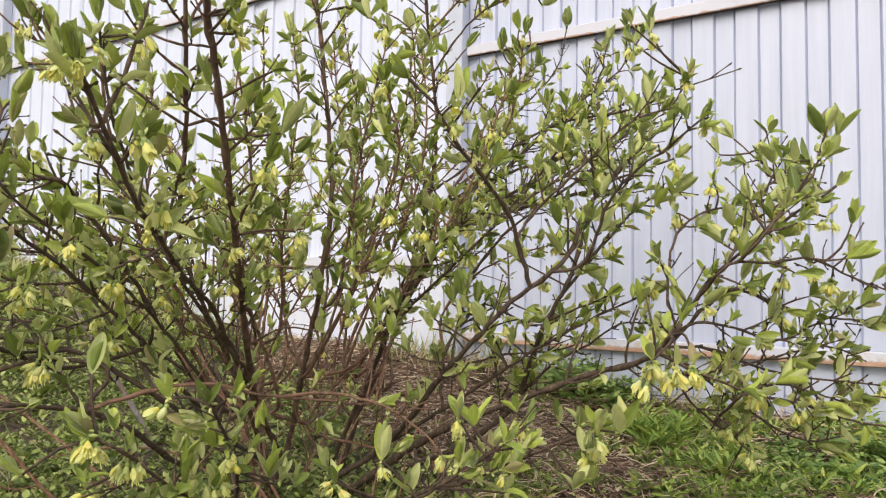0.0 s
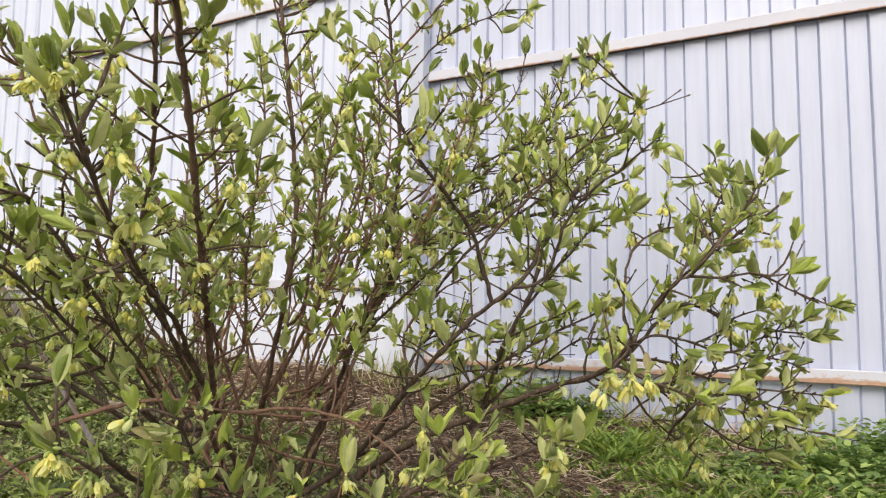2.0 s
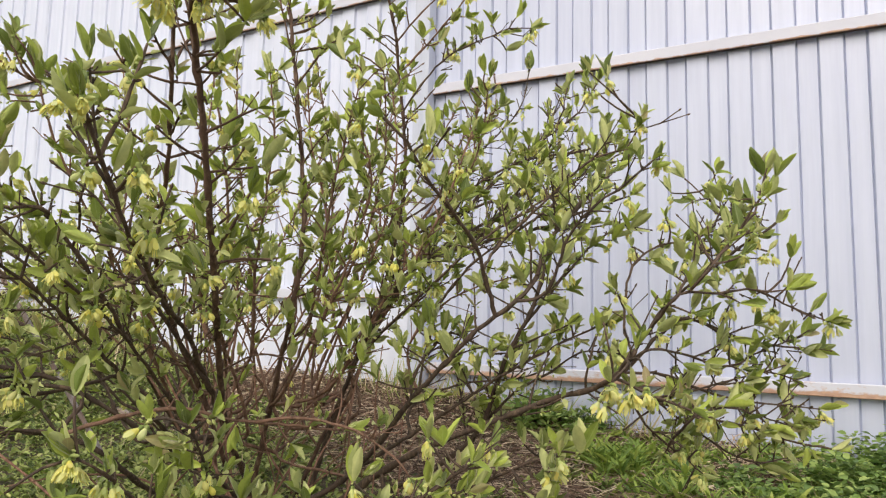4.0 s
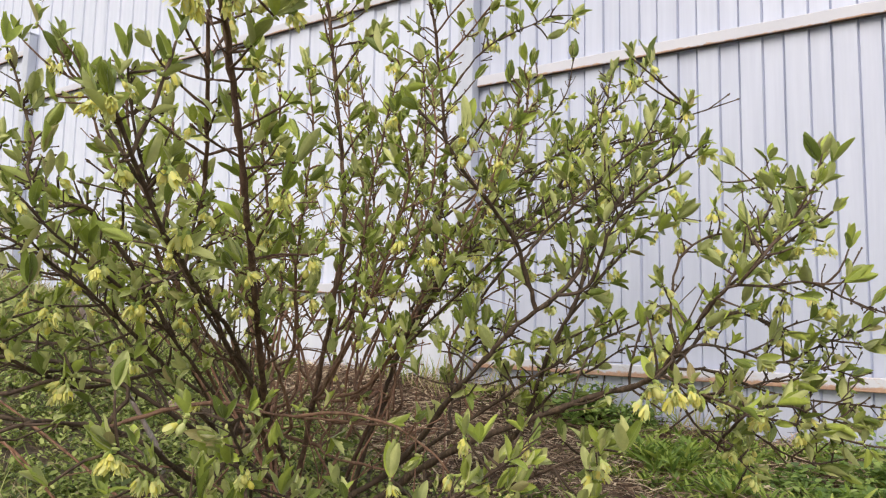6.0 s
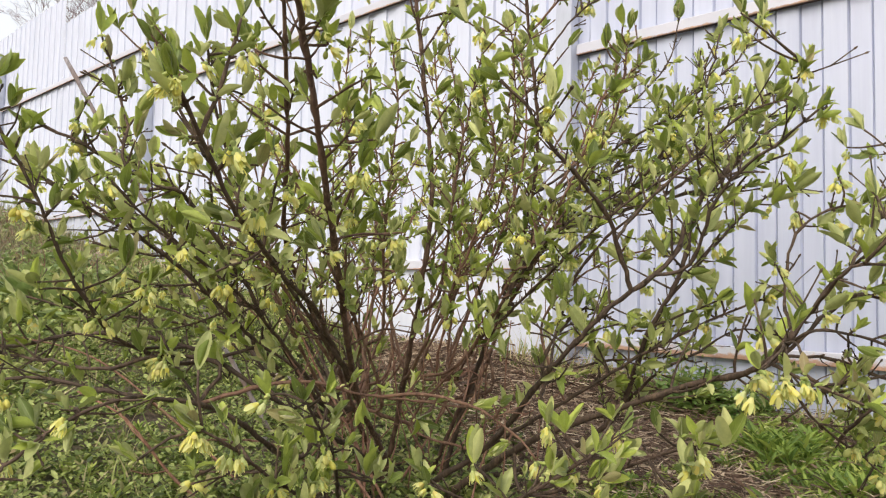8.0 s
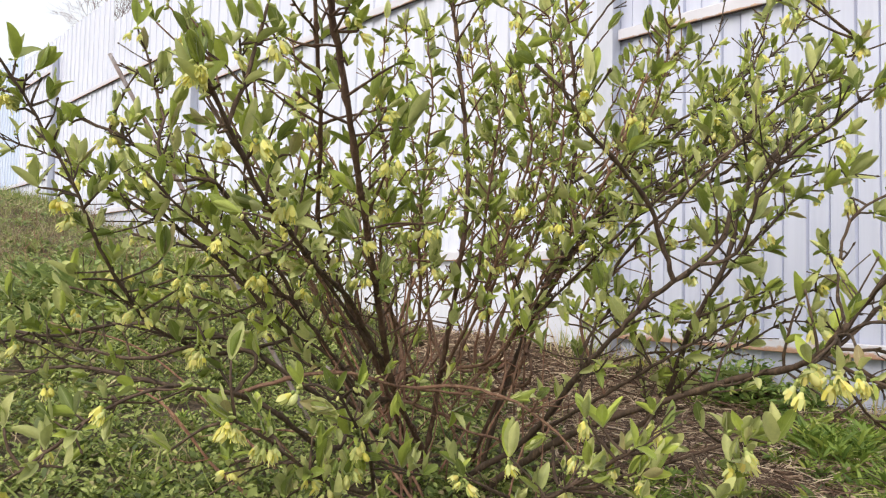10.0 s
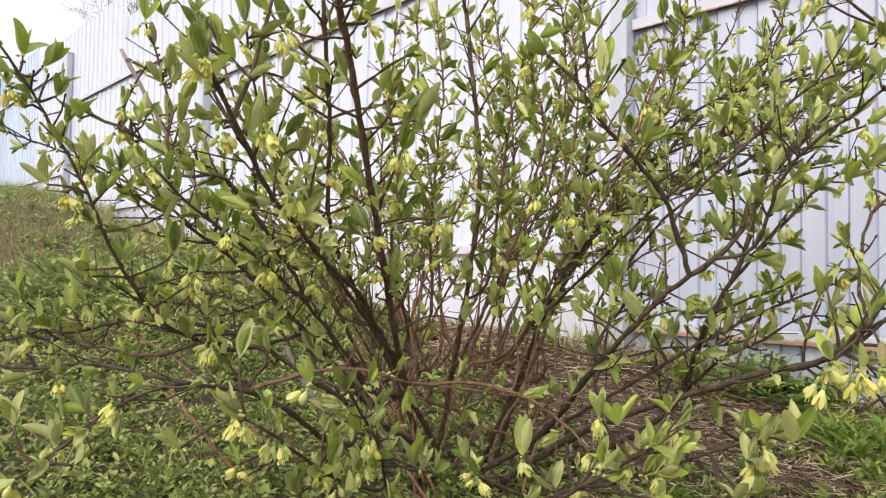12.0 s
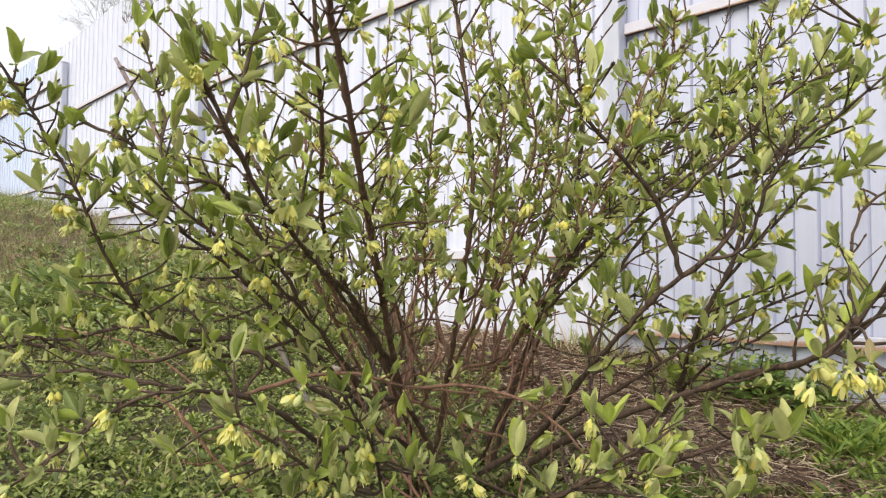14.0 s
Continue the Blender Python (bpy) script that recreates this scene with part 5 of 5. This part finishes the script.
unopened = joined_blades("inflorescence", BUDS, buds)
unopened.transform(inv)
tagged(link_mesh("inflorescence", unopened, BUD, bush, "small closed yellow-green flower buds"), kind="stuff")

flower_meshes = [flower_mesh("flower", 0.0160, o, s) for o, s in ((0.65, 1), (0.45, 2), (0.8, 3), (0.1, 4), (0.32, 5))]
flowers.sort(key=lambda q: -q[1].translation.dot(toward))
for k, m, o in flowers[:300]:
    ob = new("flower", flower_meshes[k])
    ob.parent = stem_objects[o]
    ob.matrix_local = inv @ m
if len(flowers) > 300:
    bmf = bmesh.new()
    for k, m, o in flowers[300:]:
        tmp = flower_meshes[k].copy()
        tmp.transform(inv @ m)
        bmf.from_mesh(tmp)
        bpy.data.meshes.remove(tmp)
    me = bpy.data.meshes.new("blossom")
    bmf.to_mesh(me)
    bmf.free()
    me.materials.append(COROLLA)
    me.materials.append(CALYX)
    ob = new("blossom", me)
    ob.parent = bush
    tagged(ob, "many small yellow bell flowers", kind="stuff")


# ---- ground cover ----
WEED = plain_plant("weed_leaf", ((0.0, (0.062, 0.092, 0.022)), (0.3, (0.153, 0.205, 0.044)), (0.6, (0.276, 0.337, 0.083)), (0.88, (0.429, 0.481, 0.150)), (1.0, (0.266, 0.205, 0.105))), 0.6, 0.25)
FRESH = plain_plant("fresh_green_leaf", ((0.0, (0.11, 0.185, 0.035)), (0.5, (0.25, 0.36, 0.062)), (0.8, (0.36, 0.46, 0.09)), (1.0, (0.52, 0.56, 0.13))), 0.55, 0.3)
DOCK = plain_plant("dock_leaf", ((0.0, (0.14, 0.20, 0.065)), (0.5, (0.28, 0.36, 0.115)), (1.0, (0.46, 0.51, 0.20))), 0.5, 0.3)
CLUMP = plain_plant("dark_round_leaf", ((0.0, (0.088, 0.156, 0.037)), (0.5, (0.200, 0.306, 0.069)), (1.0, (0.400, 0.500, 0.138))), 0.55, 0.3)
DRYGRASS = plain_plant("dry_grass_blade", ((0.0, (0.15, 0.12, 0.06)), (0.35, (0.33, 0.275, 0.16)), (0.6, (0.47, 0.40, 0.26)), (0.72, (0.24, 0.29, 0.09)), (1.0, (0.36, 0.40, 0.14))), 0.7, 0.15)
GRASS = plain_plant("grass_blade", ((0.0, (0.210, 0.273, 0.066)), (0.45, (0.357, 0.420, 0.113)), (0.6, (0.462, 0.378, 0.208)), (1.0, (0.630, 0.525, 0.340))), 0.65, 0.25)
STRAW = plain_plant("dry_straw", ((0.0, (0.053, 0.029, 0.018)), (0.35, (0.138, 0.077, 0.047)), (0.60, (0.21, 0.132, 0.082)), (0.78, (0.43, 0.31, 0.205)), (1.0, (0.74, 0.61, 0.43))), 0.75, 0.05)
STONE = bark_material("pale_stone", (0.22, 0.21, 0.20), (0.38, 0.36, 0.34), (0.52, 0.50, 0.48))
OLDWOOD = bark_material("weathered_wood", (0.14, 0.135, 0.14), (0.25, 0.24, 0.25), (0.38, 0.37, 0.385))
TREEBARK = bark_material("tree_bark", (0.17, 0.15, 0.18), (0.25, 0.22, 0.26), (0.33, 0.30, 0.34))
grow = random.Random(29)


def small_blade(length, width, segs=3, fold=0.25, curl=0.3, point=1.0):
    verts, faces, uvs = [], [], []
    for i in range(segs + 1):
        t = i / segs
        w = width * 0.5 * max(0.06, math.sin(math.pi * (0.08 + 0.90 * t) ** point))
        for k in (-1, 0, 1):
            verts.append((k * w, length * t * (1 - 0.12 * abs(curl) * t), abs(k) * w * fold - curl * length * 0.5 * t * t))
            uvs.append((0.5 + 0.5 * k, t))
    for i in range(segs):
        for j in range(2):
            a = i * 3 + j
            faces.append((a, a + 1, a + 4, a + 3))
    return np.array(verts), faces, uvs


def zone(x, y):
    """How much straw covers the ground here, 0 to 1."""
    s = smoothstep(-1.35, -0.75, x + 0.6 * smoothstep(-0.75, -0.35, y)) * (1 - 0.6 * smoothstep(0.0, 0.25, x)) * (1 - smoothstep(0.6, 1.0, x)) * smoothstep(-1.35, -1.05, y + 0.2 * noise.noise(Vector((x * 3, y * 3, 2))))
    s *= smoothstep(-1.10, -0.86, 0.6 * x + y + 0.12 * noise.noise(Vector((x * 5, y * 5, 4))))
    return s


def soft(x, y, x0, x1, y0, y1, rim):
    """1 inside a ragged patch, falling to 0 across its rim."""
    w = rim * 1.2 * noise.noise(Vector((x * 2.1, y * 2.1, 7.7)))
    return smoothstep(x0 - rim + w, x0 + w, x) * (1 - smoothstep(x1 + w, x1 + rim + w, x)) * smoothstep(y0 - rim + w, y0 + w, y) * (1 - smoothstep(y1 + w, y1 + rim + w, y))


def scatter(n, x0, x1, y0, y1, keep):
    out = []
    while len(out) < n:
        x, y = grow.uniform(x0, x1), grow.uniform(y0, y1)
        if grow.random() < keep(x, y):
            out.append((x, y, ground_z(x, y)))
    return out


def rosette(placed, kinds, at, count, lift, size, spread=0.012):
    a0 = grow.uniform(0, 6.28)
    for k in range(count):
        a = a0 + 2.4 * k + grow.uniform(-0.3, 0.3)
        up = lift * grow.uniform(0.4, 1.4)
        d = Vector((math.cos(a), math.sin(a), up))
        p = Vector(at) + Vector((math.cos(a), math.sin(a), 0)) * grow.uniform(0, spread) + Vector((0, 0, grow.uniform(0, 0.8) * spread))
        placed.append((grow.choice(kinds), frame_of(p, d, Vector((0, 0, 1)) + 0.4 * Vector((grow.gauss(0, 1), grow.gauss(0, 1), 0)), size * grow.uniform(0.6, 1.25))))


def stuff(name, blades, placed, mat, label, category):
    ob = link_mesh(name, joined_blades(name, blades, placed), mat)
    tagged(ob, label, category, kind="stuff")


def build_ground_cover():
    blades = [small_blade(0.019, 0.0115, 3, 0.3, 0.3, 1.1), small_blade(0.016, 0.0120, 3, 0.2, 0.6, 1.0), small_blade(0.026, 0.0095, 3, 0.4, 0.4, 1.0),
              small_blade(0.040, 0.0075, 4, 0.4, 0.5, 0.8), small_blade(0.032, 0.0060, 4, 0.3, 0.9, 0.8)]
    # round-leaved weeds west of the bush and under it
    placed = []

    def weedy(x, y):
        patch = 0.5 + 0.9 * noise.noise(Vector((x * 3.1, y * 3.1, 5.0)))
        return max(0.0, min(1.0, (1 - zone(x, y)) * (0.25 + patch)))
    for p in scatter(9800, -3.3, 0.5, -2.9, -0.1, lambda x, y: soft(x, y, -2.3, -0.1, -1.95, -0.3, 0.75) * weedy(x, y) * (1.0 if x < -0.1 or y < -1.2 else 0.3)):
        h = grow.uniform(0.0, 0.045)
        for lv in range(grow.choice((1, 2, 2, 3))):
            rosette(placed, (0, 0, 1, 2), (p[0] + grow.gauss(0, 0.006), p[1] + grow.gauss(0, 0.006), p[2] + h * (lv + 0.3) / 2), grow.choice((4, 5, 6)), 0.9, grow.uniform(0.42, 1.0))
    for p in scatter(420, -0.9, 0.3, -1.3, -0.05, lambda x, y: 0.15 + 0.85 * smoothstep(0.0, 0.35, noise.noise(Vector((x * 4, y * 4, 12))))):
        rosette(placed, (0, 1, 2), (p[0], p[1], p[2] + grow.uniform(0.004, 0.02)), grow.choice((4, 5, 6)), 0.8, grow.uniform(0.35, 0.9), 0.010)
    # lusher weeds up the bank, thinning into the carpet
    lush = []
    for p in scatter(6000, -9.0, -1.7, -4.5, -0.1, lambda x, y: soft(x, y, -7.0, -2.1, -2.4, -0.2, 1.6) * weedy(x, y) * (0.08 + 0.92 * smoothstep(-3.9, -2.6, x)) * (1 - smoothstep(-2.8, -1.8, x + 0.5 * noise.noise(Vector((x * 2, y * 2, 4)))))):
        kin = lush if grow.random() < 0.6 * (1 - smoothstep(-3.6, -2.3, p[0])) + 0.15 else placed
        rosette(kin, (0, 1, 2), (p[0], p[1], p[2] + grow.uniform(0, 0.05)), 6, 0.8, grow.uniform(1.0, 2.4) if kin is lush else grow.uniform(0.7, 1.6), 0.035)
    stuff("ground_cover", blades, placed, WEED, "low carpet of small round-leaved green weeds", "weeds")
    stuff("bank_weeds", blades, lush, DOCK, "broad-leaved green weeds covering the bank", "weeds")
    # fresh green weeds before the east bay of the fence: separate tufts with bare straw between
    placed = []

    def tufted(x, y):
        return soft(x, y, 0.02, 1.0, -0.72, -0.02, 0.35) * (0.03 + 0.97 * smoothstep(0.0, 0.22, noise.noise(Vector((x * 6.5, y * 6.5, 9)))))
    for p in scatter(900, -0.1, 1.6, -1.2, -0.03, tufted):
        kinds = grow.choice(((3, 3, 4), (3, 4, 4), (2, 3), (0, 1, 2)))
        for lv in range(2):
            rosette(placed, kinds, (p[0], p[1], p[2] + grow.uniform(0.0, 0.012) * lv), grow.choice((5, 6, 8)), 1.3, grow.uniform(0.5, 1.1), 0.012)
    for p in scatter(55, 0.0, 0.26, -0.50, -0.22, lambda x, y: math.exp(-((x - 0.12) ** 2 + (y + 0.36) ** 2) / 0.005)):
        for lv in range(3):
            rosette(placed, (3, 3, 2), (p[0], p[1], p[2] + 0.014 * lv), grow.choice((6, 7)), 1.4, grow.uniform(0.7, 1.2), 0.012)
    stuff("fresh_weeds", blades, placed, FRESH, "bright green young weeds along the foot of the fence", "weeds")
    # a denser, taller clump of round leaves
    placed = []
    for p in scatter(760, 0.35, 1.8, -0.95, -0.04, lambda x, y: soft(x, y, 0.64, 1.10, -0.36, -0.05, 0.30) * (0.25 + 0.75 * smoothstep(-0.3, 0.2, noise.noise(Vector((x * 4, y * 4, 2)))))):
        h = 0.11 * grow.uniform(0.4, 1.2) * smoothstep(-0.60, -0.25, p[1]) * (0.65 + 0.5 * noise.noise(Vector((p[0] * 9, p[1] * 9, 1))))
        for lv in range(4):
            rosette(placed, (0, 1, 1), (p[0] + grow.gauss(0, 0.012), p[1] + grow.gauss(0, 0.012), p[2] + h * (lv + 0.5) / 4), 5, 0.6, grow.uniform(0.7, 1.4), 0.02)
    for p in scatter(65, -0.34, 0.06, -0.26, -0.05, lambda x, y: soft(x, y, -0.24, -0.02, -0.18, -0.06, 0.08)):
        h = 0.085 * grow.uniform(0.4, 1.2)
        for lv in range(3):
            rosette(placed, (0, 1, 2), (p[0] + grow.gauss(0, 0.01), p[1] + grow.gauss(0, 0.008), p[2] + h * (lv + 0.5) / 3), 5, 0.7, grow.uniform(0.7, 1.5), 0.015)
    stuff("weed_clump", blades, placed, CLUMP, "dark green round-leaved weeds in clumps by the fence", "weeds")


def build_grass():
    blades = [small_blade(0.11, 0.0042, 4, 0.2, 0.5, 0.6), small_blade(0.15, 0.0036, 4, 0.2, 0.9, 0.6), small_blade(0.08, 0.005, 4, 0.2, 0.2, 0.6)]
    mixed, dry, green = [], [], []

    def tuft(p, n, size, r):
        band = smoothstep(-6.4, -5.6, p[0]) * (1 - smoothstep(-3.9, -3.4, p[0]))
        placed = dry if grow.random() < 0.85 * band else green if p[0] < -6.0 and grow.random() < 0.6 else mixed
        for _ in range(n):
            d = Vector((grow.gauss(0, 0.45), grow.gauss(0, 0.45), 1.0))
            at = Vector(p) + Vector((grow.gauss(0, r), grow.gauss(0, r), -0.004))
            placed.append((grow.randrange(3), frame_of(at, d, Vector((grow.gauss(0, 1), grow.gauss(0, 1), 0.3)), size * grow.uniform(0.6, 1.3))))
    for p in scatter(34, -0.5, 1.3, -0.75, -0.05, lambda x, y: 0.2 + 0.8 * smoothstep(0.0, 0.3, x)):
        tuft(p, 12, 0.48, 0.02)
    for p in scatter(26, -1.1, 0.2, -0.16, -0.03, lambda x, y: 0.8):
        tuft(p, 12, 1.0, 0.03)
    for p in scatter(900, -13.0, -2.4, -6.0, -0.1, lambda x, y: soft(x, y, -10.0, -2.6, -2.4, -0.1, 2.5) * smoothstep(-2.4, -3.6, x) * (0.3 + 0.7 * smoothstep(-0.2, 0.3, noise.noise(Vector((x * 1.5, y * 1.5, 3)))))):
        tuft(p, 14, 0.75, 0.06)
    for p in scatter(1500, -6.6, -1.9, -2.0, -0.15, lambda x, y: soft(x, y, -6.2, -2.5, -1.5, -0.2, 0.5) * (0.35 + 0.65 * smoothstep(-0.2, 0.2, noise.noise(Vector((x * 2.2, y * 2.2, 6)))))):
        tuft(p, 12, grow.uniform(0.4, 0.8), 0.035)
    for p in scatter(260, -8.5, -1.7, -0.32, -0.04, lambda x, y: 0.25 + 0.75 * smoothstep(-0.1, 0.3, noise.noise(Vector((x * 2.5, y, 8))))):
        tuft(p, 14, 1.15, 0.05)
    for p in scatter(70, -2.2, -0.6, -1.9, -0.5, lambda x, y: 0.6):
        tuft(p, 6, 0.6, 0.02)
    for p in scatter(420, -9.0, 6.0, -8.0, -1.2, lambda x, y: 0.8 * (1 - smoothstep(2.5, 6.5, math.hypot(x + 1, y + 2)))):
        if math.hypot(p[0] - 0.51, p[1] + 2.0) > 0.45:
            tuft(p, 9, 0.8, 0.06)
    stuff("grass", blades, mixed, GRASS, "sparse grass, partly green and partly dry", "grass")
    stuff("dry_grass", blades, dry, DRYGRASS, "dry brown grass across the middle of the bank", "grass")
    stuff("green_grass", blades, green, WEED, "short green grass at the top of the bank", "grass")


def build_straw():
    """Dry stalks lying crosswise; each a folded strip a few millimetres wide."""
    def strip(length, width, bend):
        v, f, u = [], [], []
        for i in range(4):
            t = i / 3
            for k in (-1, 0, 1):
                v.append((k * width * 0.5 + bend * math.sin(3 * t), length * (t - 0.5), 0.4 * width * (1 - abs(k)) + 0.02 * length * math.sin(math.pi * t)))
                u.append((0.5 + 0.5 * k, t))
        for i in range(3):
            for j in range(2):
                a = i * 3 + j
                f.append((a, a + 1, a + 4, a + 3))
        return np.array(v), f, u
    blades = [strip(0.055, 0.0021, 0.004), strip(0.035, 0.0026, -0.003), strip(0.085, 0.0020, 0.008), strip(0.018, 0.0052, 0.0)]
    placed = []
    for p in scatter(21000, -1.95, 0.95, -1.35, -0.02, lambda x, y: zone(x, y)):
        a = grow.uniform(0, 6.28)
        d = Vector((math.cos(a), math.sin(a), grow.gauss(0, 0.2)))
        placed.append((grow.choice((0, 0, 1, 1, 2, 3)), frame_of(Vector(p) + Vector((0, 0, abs(grow.gauss(0.004, 0.013)))), d, Vector((grow.gauss(0, 0.3), grow.gauss(0, 0.3), 1)), grow.uniform(0.6, 1.3))))
    for p in scatter(1500, -6.5, 0.9, -1.9, -0.02, lambda x, y: 0.5):
        a = grow.uniform(0, 6.28)
        d = Vector((math.cos(a), math.sin(a), grow.gauss(0.05, 0.25)))
        placed.append((grow.choice((0, 1, 2)), frame_of(Vector(p) + Vector((0, 0, 0.008)), d, Vector((0, 0, 1)), grow.uniform(0.6, 1.5))))
    for p in scatter(2400, -9.5, -1.6, -2.6, -0.1, lambda x, y: soft(x, y, -8.5, -2.4, -1.9, -0.2, 0.8)):
        a = grow.uniform(0, 6.28)
        d = Vector((math.cos(a), math.sin(a), grow.gauss(0.15, 0.3)))
        placed.append((grow.choice((0, 1, 2)), frame_of(Vector(p) + Vector((0, 0, 0.015)), d, Vector((0, 0, 1)), grow.uniform(0.5, 1.1))))
    stuff("straw_litter", blades, placed, STRAW, "dry brown straw and dead stalks lying on soil", "straw")


def build_dead_stalks():
    """Last year's dry stems standing and leaning on the bank, thin and branching."""
    w = Wood()
    for x, y, z in scatter(170, -5.4, -1.9, -1.5, -0.12, lambda x, y: 0.15 + 0.85 * soft(x, y, -4.9, -2.6, -1.0, -0.2, 0.4)):
        p, d = Vector((x, y, z - 0.01)), Vector((grow.gauss(0, 0.5), grow.gauss(0, 0.5), 1.0)).normalized()
        ln, r = grow.uniform(0.07, 0.30), grow.uniform(0.0011, 0.0023)
        mid, end = p + d * (0.5 * ln) + Vector((grow.gauss(0, 0.012), grow.gauss(0, 0.012), 0)), p + d * ln + Vector((grow.gauss(0, 0.03), grow.gauss(0, 0.03), 0))
        w.tube([p, mid, end], [r, r * 0.8, r * 0.4], 4)
        for _ in range(grow.randint(0, 3)):
            q = p.lerp(mid, grow.uniform(0.5, 1.0))
            b = q + (d + Vector((grow.gauss(0, 0.7), grow.gauss(0, 0.7), 0.2))).normalized() * ln * grow.uniform(0.2, 0.5)
            w.tube([q, q.lerp(b, 0.5) + Vector((0, 0, 0.004)), b], [r * 0.6, r * 0.5, r * 0.25], 4)
    ob = link_mesh("dead_stalks", w.mesh("dead_stalks"), SUCKER)
    tagged(ob, "thin dry brown stalks standing on the grassy bank", "dry stalks", kind="stuff")


def weed_kind(name, blade, mat, count, lift, label, category, group, spots):
    """One rosette weed with each leaf a part, then its copies."""
    blade.materials.append(mat)
    first = thing(name, (0, 0, 0), label, category, group)
    for k in range(count):
        a = 2.4 * k
        d = Vector((math.cos(a), math.sin(a), lift + 1.5 * k / count))
        ob = new("leaf", blade)
        ob.parent = first
        ob.matrix_local = frame_of(Vector((0.004 * math.cos(a), 0.004 * math.sin(a), 0.002 * k)), d, Vector((0, 0, 1)), 1.0 - 0.5 * k / count)
    for i, (x, y, z, size) in enumerate(spots):
        ob = first if i == 0 else copy_thing(first, Matrix())
        ob.matrix_basis = Matrix.Translation((x, y, z - 0.004)) @ Matrix.Rotation(grow.uniform(0, 6.28), 4, "Z") @ Matrix.Scale(size, 4)


def build_weed_plants():
    def spread(n, x0, x1, y0, y1, low, high):
        return [p + (grow.uniform(low, high),) for p in scatter(n, x0, x1, y0, y1, lambda x, y: 1.0)]
    tufts = spread(13, 0.02, 0.50, -0.72, -0.30, 0.55, 1.0) + spread(6, 0.0, 0.5, -0.28, -0.12, 0.5, 0.75) + spread(7, -0.32, 0.05, -0.24, -0.10, 0.5, 0.75)
    tufts += spread(16, -1.25, -0.48, -1.50, -1.05, 0.4, 0.65) + spread(2, -0.55, -0.35, -0.80, -0.60, 0.4, 0.5)
    weed_kind("weed_plant", blade_mesh("leaf", leaf_blade(0.075, 0.015, 0.3, 0.35)), FRESH, 15, 0.55, "tufted bright green weed growing from soil", "weed", "weeds round the bush", tufts)
    docks = spread(8, -3.1, -2.5, -0.95, -0.66, 1.5, 2.2) + spread(8, -3.5, -2.3, -1.15, -0.6, 1.2, 1.9) + spread(6, -4.4, -3.4, -0.95, -0.5, 0.9, 1.5)
    weed_kind("dock_plant", blade_mesh("leaf", leaf_blade(0.110, 0.034, 0.25, 0.45)), DOCK, 11, 1.1, "broad-leaved green dock plant on the bank", "weed", "dock plants on the bank", docks)


def build_stake():
    foot, top = Vector((-0.92, -0.94, 0.0)), Vector((-1.35, -1.33, 0.955))
    foot.z = ground_z(foot.x, foot.y) - 0.03
    w = Wood()
    pts = spline([foot, foot.lerp(top, 0.35) + Vector((0.006, 0, 0)), foot.lerp(top, 0.7) - Vector((0.004, 0, 0)), top], 0.05)
    w.tube(pts, [0.0054 - 0.0004 * i / len(pts) + 0.0005 * (i % 3) for i in range(len(pts))], 7)
    ob = link_mesh("wooden_stake", w.mesh("wooden_stake"), OLDWOOD)
    tagged(ob, "weathered grey wooden stake leaning in the soil", "stake")


def build_stones():
    for k, (x, y, s) in enumerate(((-3.72, -0.22, 0.075), (-0.88, -1.02, 0.02), (-1.35, -0.62, 0.03), (0.02, -0.38, 0.018))):
        bm = bmesh.new()
        bmesh.ops.create_icosphere(bm, subdivisions=3, radius=1.0)
        for v in bm.verts:
            v.co *= 1 + 0.28 * noise.noise(v.co * 1.1 + Vector((k * 3.1, 0, 0))) + 0.06 * noise.noise(v.co * 4)
            v.co = Vector((v.co.x * s * 1.25, v.co.y * s, v.co.z * s * 0.7))
        for f in bm.faces:
            f.smooth = True
        ob = part("stone", bm, STONE)
        ob.location = (x, y, ground_z(x, y) + 0.2 * s)
        tagged(ob, "pale grey rounded stone lying on soil", "stone", "stones on the soil")


def build_tree(at, height, seed, label, wide=0.42):
    """A leafless tree far beyond the fence: trunk, limbs and a haze of fine twigs."""
    r = random.Random(seed)
    tree = thing("bare_tree", at, label, "tree", "bare trees beyond the fence")
    trunk, crown = Wood(), Wood()

    def branch(p, d, ln, rad, level):
        pts, q, dd = [p.copy()], p.copy(), d.copy()
        n = 5 if level < 3 else 3
        for _ in range(n):
            dd = (dd + Vector((r.gauss(0, 0.16), r.gauss(0, 0.16), r.gauss(0.05, 0.10)))).normalized()
            q = q + dd * (ln / n)
            pts.append(q.copy())
        (trunk if level < 2 else crown).tube(pts, [rad * (1 - 0.6 * i / n) for i in range(n + 1)], 6 if level < 2 else 4)
        if level >= 5:
            return
        for _ in range((5, 5, 5, 5, 4)[level]):
            i = r.randint(1 if level else 3, n)
            side = dd.cross(Vector((r.gauss(0, 1), r.gauss(0, 1), r.gauss(0, 1)))).normalized()
            branch(pts[i], (dd * 0.8 + side * wide).normalized(), ln * r.uniform(0.5, 0.72), max(0.006, rad * 0.5), level + 1)
    branch(Vector((0, 0, -0.2)), Vector((0, 0, 1)), height * 0.42, 0.085, 0)
    link_mesh("trunk", trunk.mesh("trunk"), TREEBARK, tree)
    link_mesh("crown", crown.mesh("crown"), TREEBARK, tree, "fine leafless twigs")


build_weed_plants()
build_stake()
build_stones()
build_tree((-26.2, 11.5, ground_z(-26.2, 11.5)), 17.5, 5, "bare spring tree with fine dark twigs")
build_tree((-26.0, 7.6, ground_z(-26.0, 7.6)), 14.0, 8, "slender bare spring tree with fine dark twigs", 0.30)
build_ground_cover()
build_grass()
build_straw()
build_dead_stalks()
